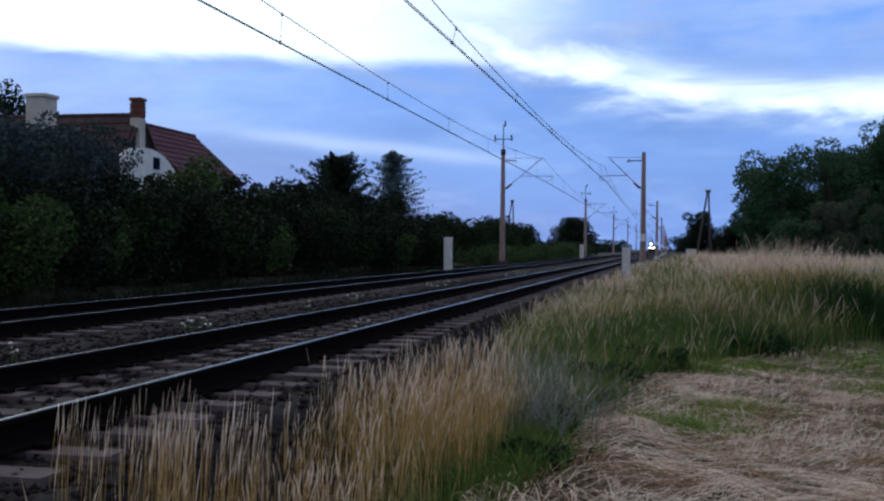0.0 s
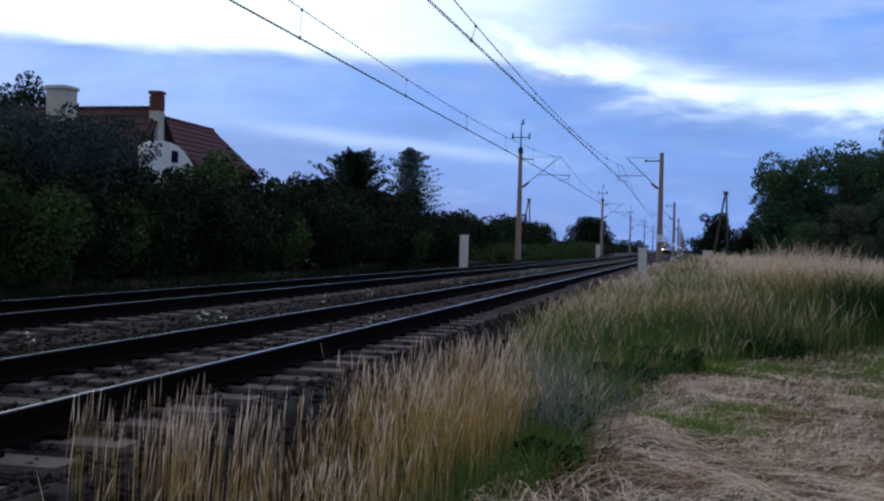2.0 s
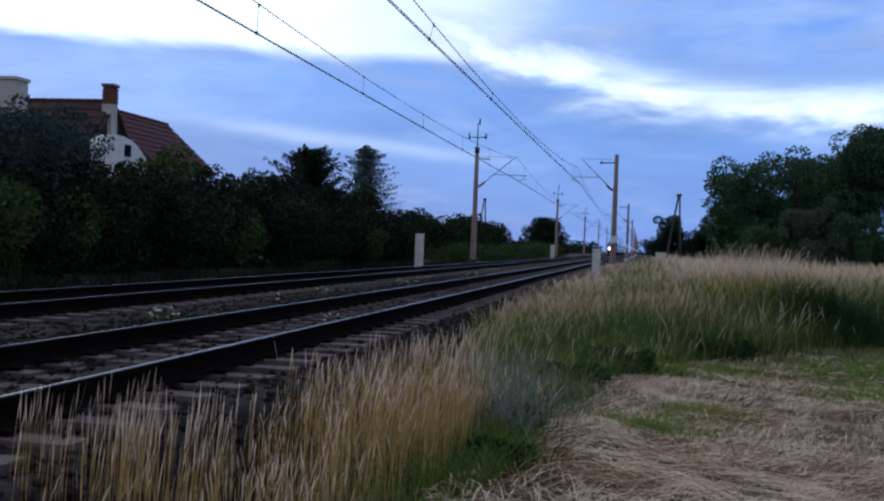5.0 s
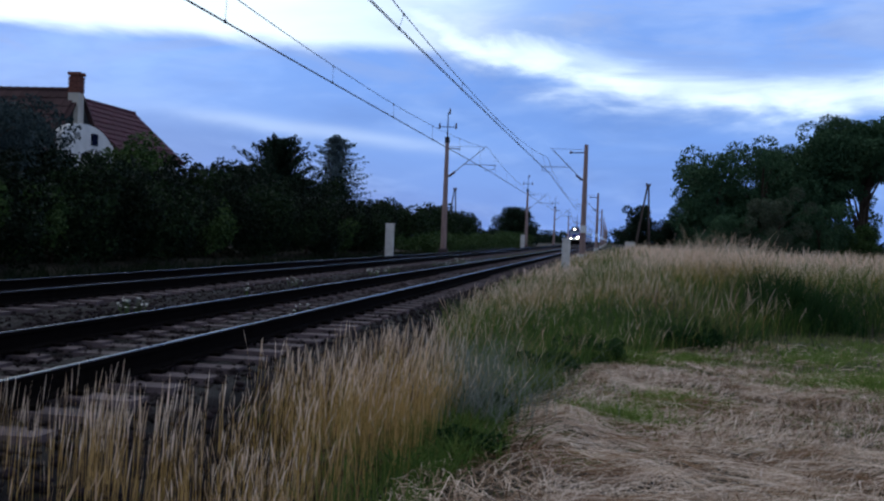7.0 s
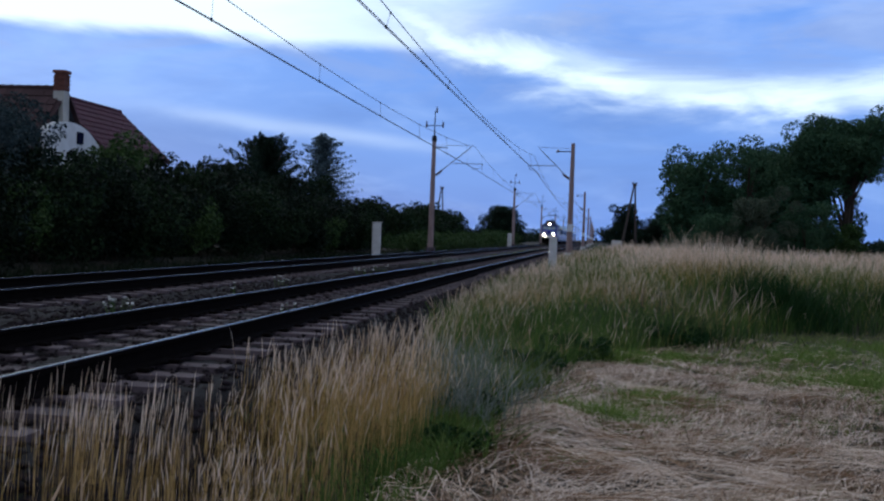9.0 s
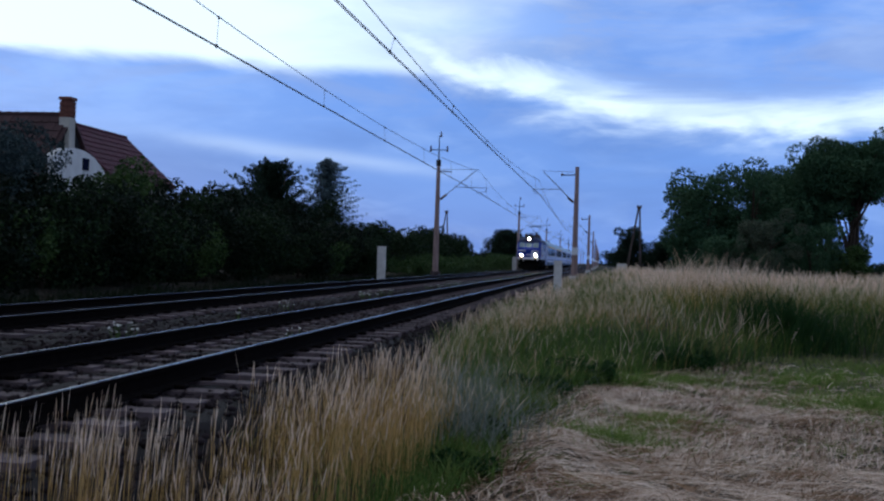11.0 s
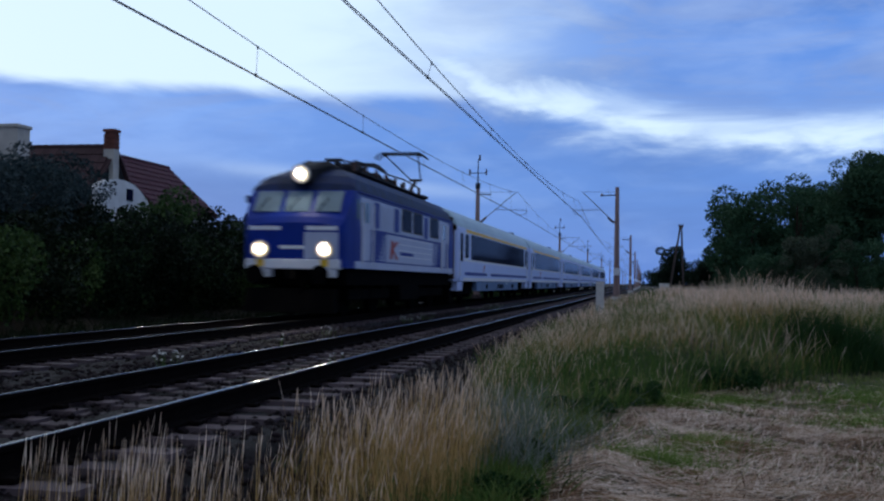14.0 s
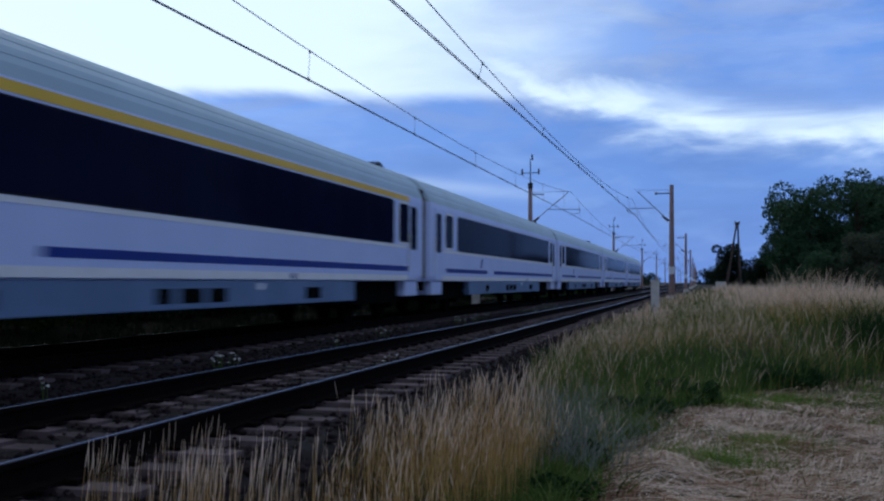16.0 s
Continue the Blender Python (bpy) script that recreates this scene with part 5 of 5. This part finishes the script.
# green undergrowth
for n, x0, x1, y0, y1, hh, wd in ((6500, -2.6, -0.5, 4.6, 9.5, 0.34, 0.008), (95000, -2.8, 18, 8.8, 30, 0.62, 0.012), (18000, -2.8, 34, 26, 80, 0.7, 0.05)):
    x, y = sow(n, x0, x1, y0, y1, lambda x, y: tall(x, y) * (1.05 - 0.75 * straw_share(x, y)) * np.where(y < 8.8, 0.02 + 0.98 * smooth(x / y, -0.34, -0.20), 1.0), 1.3)
    h = hh * (0.75 + 0.25 * smooth(x, -1.6, 0.8)) * rng.uniform(0.4, 1.35, len(x)) * (0.85 + 0.3 * lumps(x, y, 1.1, 2.0) + 0.2 * lumps(x, y, 3.7, 2.0))
    blades("green_grass", x, y, h, wd * rng.uniform(0.6, 1.4, len(x)), 0.22, M_GREEN, "lush green grass along the foot of the bank", curve=0.5)
# mown ground: short grass and strewn hay
x, y = sow(52000, 1.0, 20, 8, 25, lambda x, y: ((x > mown_edge(y) - 0.15) * np.clip(0.1 + 0.6 * lumps(x, y, 0.8, 7.0) + 0.4 * smooth(y, 12, 17) + 0.4 * smooth(x, 2.5, 6), 0.03, 1)), 1.0)
blades("short_grass", x, y, rng.uniform(0.05, 0.17, len(x)), rng.uniform(0.008, 0.016, len(x)), 0.4, M_LAWN, "short green grass on the open ground", curve=0.4)
x, y = sow(24000, -1.1, 8, 4, 22, lambda x, y: ((x > mown_edge(y) - 0.15) * np.clip(0.35 + 0.9 * lumps(x, y, 1.1, 3.0) + 0.8 * smooth(y, 12, 17) + 0.5 * smooth(x, 2, 4), 0.05, 1)), 1.4)
blades("short_grass", x, y, rng.uniform(0.03, 0.11, len(x)), rng.uniform(0.003, 0.008, len(x)), 0.35, M_LAWN, "short green grass between the hay", curve=0.4)


def hay(n, x0, x1, y0, y1, keep, near, ln, wd, mess=0.8, material=None, label="strewn dry mown hay lying in swirls"):
    x, y = sow(n, x0, x1, y0, y1, keep, near)
    n = len(x)
    swirl = 2.2 * lumps(x, y, 0.7, 1.0) + mess * rng.standard_normal(n) + 0.3
    d = np.stack([np.cos(swirl), np.sin(swirl)], -1)
    l = ln * rng.uniform(0.4, 1.3, n)
    pile = 0.05 + 0.10 * (lumps(x, y, 1.7, 5.0) + 0.4) * rng.uniform(0, 1, n)
    ts = np.array([-0.5, -0.17, 0.17, 0.5])
    bend = rng.uniform(-0.25, 0.25, n)
    cx = x[:, None] + l[:, None] * (ts * d[:, :1] - (ts ** 2) * bend[:, None] * d[:, 1:])
    cy = y[:, None] + l[:, None] * (ts * d[:, 1:] + (ts ** 2) * bend[:, None] * d[:, :1])
    cz = ground_z(cx, cy) + np.clip(pile, 0.004, 1)[:, None] * (1 - 2.2 * ts ** 2) + 0.006 + (rng.uniform(-0.03, 0.05, n)[:, None] * (ts + 0.5))
    w = wd * rng.uniform(0.6, 1.4, n)[:, None] / 2
    nx, ny = -d[:, 1:], d[:, :1]
    v = np.stack([np.stack([cx - nx * w, cy - ny * w, cz], -1), np.stack([cx + nx * w, cy + ny * w, cz + w * 0.5], -1)], 2)
    base = np.arange(n)[:, None] * 8 + 2 * np.arange(3)[None]
    f = np.stack([base, base + 1, base + 3, base + 2], -1).reshape(-1, 4)
    me = grid_mesh("mown_hay", v.reshape(-1, 3), f)
    me.materials.append(material or M_HAY)
    tagged(new("mown_hay", me), label, "hay", kind="stuff")


hay(34000, -1.3, 9, 4.2, 18, lambda x, y: ((x > mown_edge(y) - 0.25) * np.clip(0.7 + 0.35 * lumps(x, y, 1.0, 6.0) + 0.55 * lumps(x, y, 3.4, 2.0) - 0.75 * smooth(y, 11, 16) - 0.45 * smooth(x, 1.8, 4), 0.04, 1)), 1.3, 0.24, 0.0048)
hay(26000, -1.3, 9, 4.2, 17, lambda x, y: ((x > mown_edge(y) - 0.25) * np.clip(0.7 + 0.5 * lumps(x, y, 2.1, 9.0) - 0.5 * smooth(y, 11, 16) - 0.4 * smooth(x, 1.8, 4), 0.04, 1)), 1.3, 0.2, 0.006, 1.2, M_OLDHAY, "brown weathered hay between the fresh swaths")

hay(5000, -1.25, 8, 4.2, 16, lambda x, y: ((x > mown_edge(y) - 0.25) * np.clip(0.5 + 0.9 * lumps(x, y, 1.3, 2.0) - 0.6 * smooth(y, 11, 16) - 0.4 * smooth(x, 1.8, 4), 0.02, 1)), 1.2, 0.55, 0.006, 0.35)


def hay_locks(n, each, material, label, seed, tone):
    """Long stalks lying side by side in combed locks, heaped over one another."""
    cx, cy = sow(n, -1.2, 5, 4.3, 14.5, lambda x, y: ((x > mown_edge(y) + np.where(y < 6.5, 0.35, -0.1)) * np.clip(0.65 + tone * lumps(x, y, 1.5, seed) - 0.7 * smooth(y, 10.5, 14) - 0.6 * smooth(x, 1.6, 3.2), 0.0, 1)), 1.25)
    m = len(cx)
    edge = np.exp(-((cx - mown_edge(cy)) / 0.5) ** 2)
    ang = 1.9 * lumps(cx, cy, 0.55, 1.0) + 0.75 * rng.standard_normal(m) + 0.4
    ang = ang * (1 - edge) + (3.6 + 0.35 * rng.standard_normal(m)) * edge
    ln, lift, bend = rng.uniform(0.3, 0.8, m), rng.uniform(0.015, 0.07, m), rng.uniform(-0.6, 0.6, m)
    k = np.repeat(np.arange(m), each)
    q = len(k)
    a = ang[k] + 0.34 * rng.standard_normal(q)
    l = ln[k] * rng.uniform(0.6, 1.2, q)
    off, along = 0.07 * rng.standard_normal(q), 0.14 * rng.standard_normal(q)
    ts = np.linspace(-0.5, 0.5, 5)
    dx, dy = np.cos(a)[:, None], np.sin(a)[:, None]
    bow = (bend[k] + 0.12 * rng.standard_normal(q))[:, None] * ts ** 2 * l[:, None] + off[:, None]
    run = ts * l[:, None] + along[:, None]
    px, py = cx[k][:, None] + run * dx - bow * dy, cy[k][:, None] + run * dy + bow * dx
    pz = ground_z(px, py) + 0.02 + lift[k][:, None] * (1 - 3.2 * ts ** 2) + rng.uniform(0, 0.04, q)[:, None]
    w = rng.uniform(0.0011, 0.0023, q)[:, None]
    v = np.stack([np.stack([px + dy * w, py - dx * w, pz], -1), np.stack([px - dy * w, py + dx * w, pz + w], -1)], 2)
    base = np.arange(q)[:, None] * 10 + 2 * np.arange(4)[None]
    me = grid_mesh("mown_hay", v.reshape(-1, 3), np.stack([base, base + 1, base + 3, base + 2], -1).reshape(-1, 4))
    me.materials.append(material)
    tagged(new("mown_hay", me), label, "hay", kind="stuff")


M_PALEHAY = leafy("pale_hay", [(0.46, 0.35, 0.26), (0.72, 0.59, 0.48), (0.56, 0.42, 0.30)], 0.85, 1.3, 0.1, 0.2)
M_BROWNHAY = leafy("brown_hay", [(0.10, 0.055, 0.030), (0.24, 0.14, 0.08), (0.34, 0.22, 0.13)], 0.9, 1.3, 0.05, 0.3)
hay_locks(520, 12, M_PALEHAY, "pale combed locks of mown hay", 2.0, 0.35)
hay_locks(700, 14, M_HAY, "straw-coloured locks of mown hay", 5.0, 0.3)
hay_locks(520, 14, M_BROWNHAY, "dark brown locks of mown hay", 8.0, 0.6)

hay(6500, 0.3, 9, 10.5, 21, lambda x, y: ((x > mown_edge(y) + 0.1) * np.clip(0.45 + 0.7 * lumps(x, y, 0.9, 3.5), 0.08, 1) * smooth(y, 17, 13)), 1.0, 0.3, 0.009, 0.7, M_HAY, "thin dry straw lying on the short grass")

# brighter tufts in the mown ground and silvery weeds at its edge


def tuft(cx, cy, r, n, h, wd, material, name, label, lean=0.25):
    a, q = rng.uniform(0, 6.283, n), r * np.abs(rng.normal(0, 0.75, n))
    x, y = cx + q * np.cos(a) * 1.3, cy + q * np.sin(a)
    return blades(name, x, y, h * rng.uniform(0.4, 1.2, n), wd * rng.uniform(0.6, 1.4, n), lean, material, label, curve=0.4)


for cx, cy, r, n, h in ((0.17, 9.0, 0.36, 1300, 0.22), (0.55, 9.9, 0.45, 1100, 0.18), (1.1, 13.9, 0.6, 700, 0.2), (0.45, 13.2, 0.5, 700, 0.22), (2.2, 11.8, 0.5, 800, 0.2), (3.1, 12.7, 0.8, 1900, 0.2), (3.9, 13.4, 0.7, 1300, 0.2), (2.6, 14.6, 0.8, 1300, 0.18), (4.6, 16.5, 1.2, 1600, 0.18), (2.9, 10.6, 0.4, 500, 0.17), (3.4, 15.6, 1.0, 1000, 0.18), (2.0, 9.3, 0.5, 500, 0.1), (-0.25, 7.0, 0.3, 250, 0.1)):
    tuft(cx, cy, r, n, h, 0.009, M_TUFT, "grass_tuft", "bright green grass tuft in the mown ground", 0.4)
for k in range(60):
    cy = 4.5 + 10 * random.random()
    tuft(float(mown_edge(cy)) + 0.3 + 4.0 * random.random(), cy, random.uniform(0.08, 0.28), 90, random.uniform(0.06, 0.13), 0.006, M_LAWN, "grass_tuft", "small green grass tuft in the mown ground", 0.4)
for cx, cy, r, n, h in ((-1.15, 9.2, 0.4, 420, 0.72), (-1.0, 8.2, 0.3, 260, 0.6), (-1.35, 10.4, 0.4, 300, 0.66)):
    tuft(cx, cy, r, n, h, 0.007, M_SAGE, "silvery_weed", "silvery-grey tall weeds among the grass", 0.34)
for k in range(26):
    cy = rng.uniform(6.2, 13.5)
    tuft(float(mown_edge(cy)) - rng.uniform(0.05, 0.5), cy, 0.22, 260, 0.26, 0.012, M_GREEN, "green_weed", "low green weeds at the edge of the hay", 0.4)
tuft(-3.1, 4.35, 0.35, 700, 0.22, 0.014, M_GREEN, "green_weed", "low green weeds on the ballast shoulder", 0.5)

# dark tufts added in place of the shadow spot in the bank's grass
for cx, cy, w, h, n in ((3.45, 20.3, 0.75, 0.85, 1700), (4.0, 20.7, 0.5, 0.7, 700), (1.4, 16.2, 0.6, 0.5, 600), (5.8, 22.2, 0.8, 0.6, 700)):
    tuft(cx, cy, w, n, h, 0.013, M_NETTLE, "tall_weed", "dense tall weeds at the foot of the bank, shadow put into their dark green", 0.3)
for x, y, w, h, n in ((-0.2, 13.0, 1.0, 0.4, 5000), (-0.65, 11.4, 0.8, 0.36, 4000), (1.2, 15.8, 1.2, 0.36, 5000), (-1.0, 8.6, 0.7, 0.3, 3500), (-0.95, 7.3, 0.5, 0.25, 2500)):
    plant("nettle_clump", "dark green leafy weeds at the foot of the bank", "weeds", "leafy weeds", (x, y), w, w * 0.8, h, 70, 0.09, n, 0.022, M_NETTLE, 0.02, 0.012, 5)

# weeds on the ballast, between rails and tracks
for k in range(70):
    lane = random.choice((XN - 2.2, XN - 2.0, XN, XN + 0.3, XF + 1.9, XN + 1.75))
    cy = 5 + 45 * random.random() ** 1.3
    tuft(lane + random.uniform(-0.3, 0.3), cy, random.uniform(0.08, 0.25), 60, random.uniform(0.08, 0.22), 0.01, M_GREEN, "ballast_weed", "small green weed growing through the ballast", 0.5)


def flower_patch(x, y, r, n):
    f = thing("white_flowers", "white flowering weed growing between the tracks", "flowers", "flowering weeds", pose(x, y, -0.24))
    for _ in range(n):
        a, q = random.uniform(0, 6.283), r * math.sqrt(random.random())
        px, py, h = q * math.cos(a), q * math.sin(a), random.uniform(0.08, 0.24)
        st = rod((px * 0.7, py * 0.7, 0), (px, py, h), 0.004, 0.003, 4)
        part("stem", st, M_GREEN, f)
        bm = bmesh.new()
        c = [bm.verts.new((px + 0.022 * math.cos(i * 1.0472) * random.uniform(0.7, 1.2), py + 0.022 * math.sin(i * 1.0472), h + random.uniform(0, 0.012))) for i in range(6)]
        bm.faces.new(c)
        bm.faces.new([bm.verts.new(v.co + Vector((0, 0, 0.012))) for v in c])
        part("blossom", bm, M_FLOWER, f, "white blossom")


for x, y, r, n in ((-6.05, 12.6, 0.2, 16), (-6.3, 17.6, 0.1, 5), (-6.5, 21.0, 0.2, 9), (-6.4, 28.5, 0.35, 22), (-6.5, 31.0, 0.3, 14), (-6.3, 39.0, 0.4, 20), (-6.5, 45.5, 0.5, 30), (-3.9, 13.0, 0.1, 4), (-6.2, 9.0, 0.1, 4)):
    flower_patch(x, y, r, n)
for k in range(16):
    tuft(-6.5 + random.uniform(-0.3, 0.3), 62 + k * 4.0, 0.9, 160, 0.28, 0.05, M_YWEED, "yellow_weed", "yellow-green weeds between the tracks", 0.4)

# strip of weeds coloured as dark as the shade at the hedge foot
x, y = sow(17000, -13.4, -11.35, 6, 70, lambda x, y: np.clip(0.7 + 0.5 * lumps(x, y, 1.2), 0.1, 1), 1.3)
blades("shaded_weeds", x, y, rng.uniform(0.12, 0.45, len(x)) * (1 + 0.5 * smooth(x, -11.8, -13.0)), rng.uniform(0.015, 0.035, len(x)), 0.3, M_DARKGRASS, "weeds along the foot of the hedge, shade put into their dark colour", curve=0.4)

# thin ripe stalks in loose groups on the shoulder
for k, x0 in enumerate((-2.92, -2.78, -2.62, -2.52, -2.40, -2.30, -2.16, -2.05, -1.96, -2.7, -2.45)):
    n = (9, 12, 34, 40, 30, 10, 34, 38, 40, 22, 26)[k]
    cy = 4.62 + 0.3 * math.sin(k * 2.4) + (0.55 if k > 8 else 0)
    x, y = x0 + 0.07 * rng.standard_normal(n), cy + 0.12 * rng.standard_normal(n)
    blades("ripe_grass", x, y, (0.25 + 0.05 * math.sin(k) - ground_z(x, y)) * rng.uniform(0.65, 1.06, n), rng.uniform(0.0035, 0.0055, n), 0.03, M_STEM,
           "loose group of thin ripe grass stalks", seeds=M_STRAW, seed_label="pale grass seed heads on thin stalks", top=0.26, plump=0.5)

# the same ground goes on behind the camera
hay(16000, -1.1, 7, -9, 4.4, lambda x, y: 0.5 + 0.5 * lumps(x, y, 1.0, 6.0), 1.0, 0.24, 0.006)
x, y = sow(16000, -1.1, 12, -14, 5, lambda x, y: 0.4 + 0.5 * lumps(x, y, 0.8, 7.0), 1.0)
blades("short_grass", x, y, rng.uniform(0.04, 0.14, len(x)), rng.uniform(0.008, 0.016, len(x)), 0.4, M_LAWN, "short green grass on the open ground", curve=0.4)
x, y = sow(5000, -2.4, -1.0, -14, 3.4, lambda x, y: 0.6 + 0.5 * lumps(x, y, 1.5, 7.0), 1.0)
blades("ripe_grass", x, y, 0.75 * rng.uniform(0.5, 1.1, len(x)), rng.uniform(0.004, 0.007, len(x)), 0.07, M_STEM, "tall ripe ochre grass stems", seeds=M_STRAW, seed_label="pale feathery grass seed heads")

# ---- motion ----
SPEED, START = 32.87, 24.70 + 32.87 * 14.0


def motions():
    for ob, off in TRAIN:
        walk(ob, [(t, pose(XF, START - SPEED * t + off, 0)) for t in range(0, 17)])


motions()
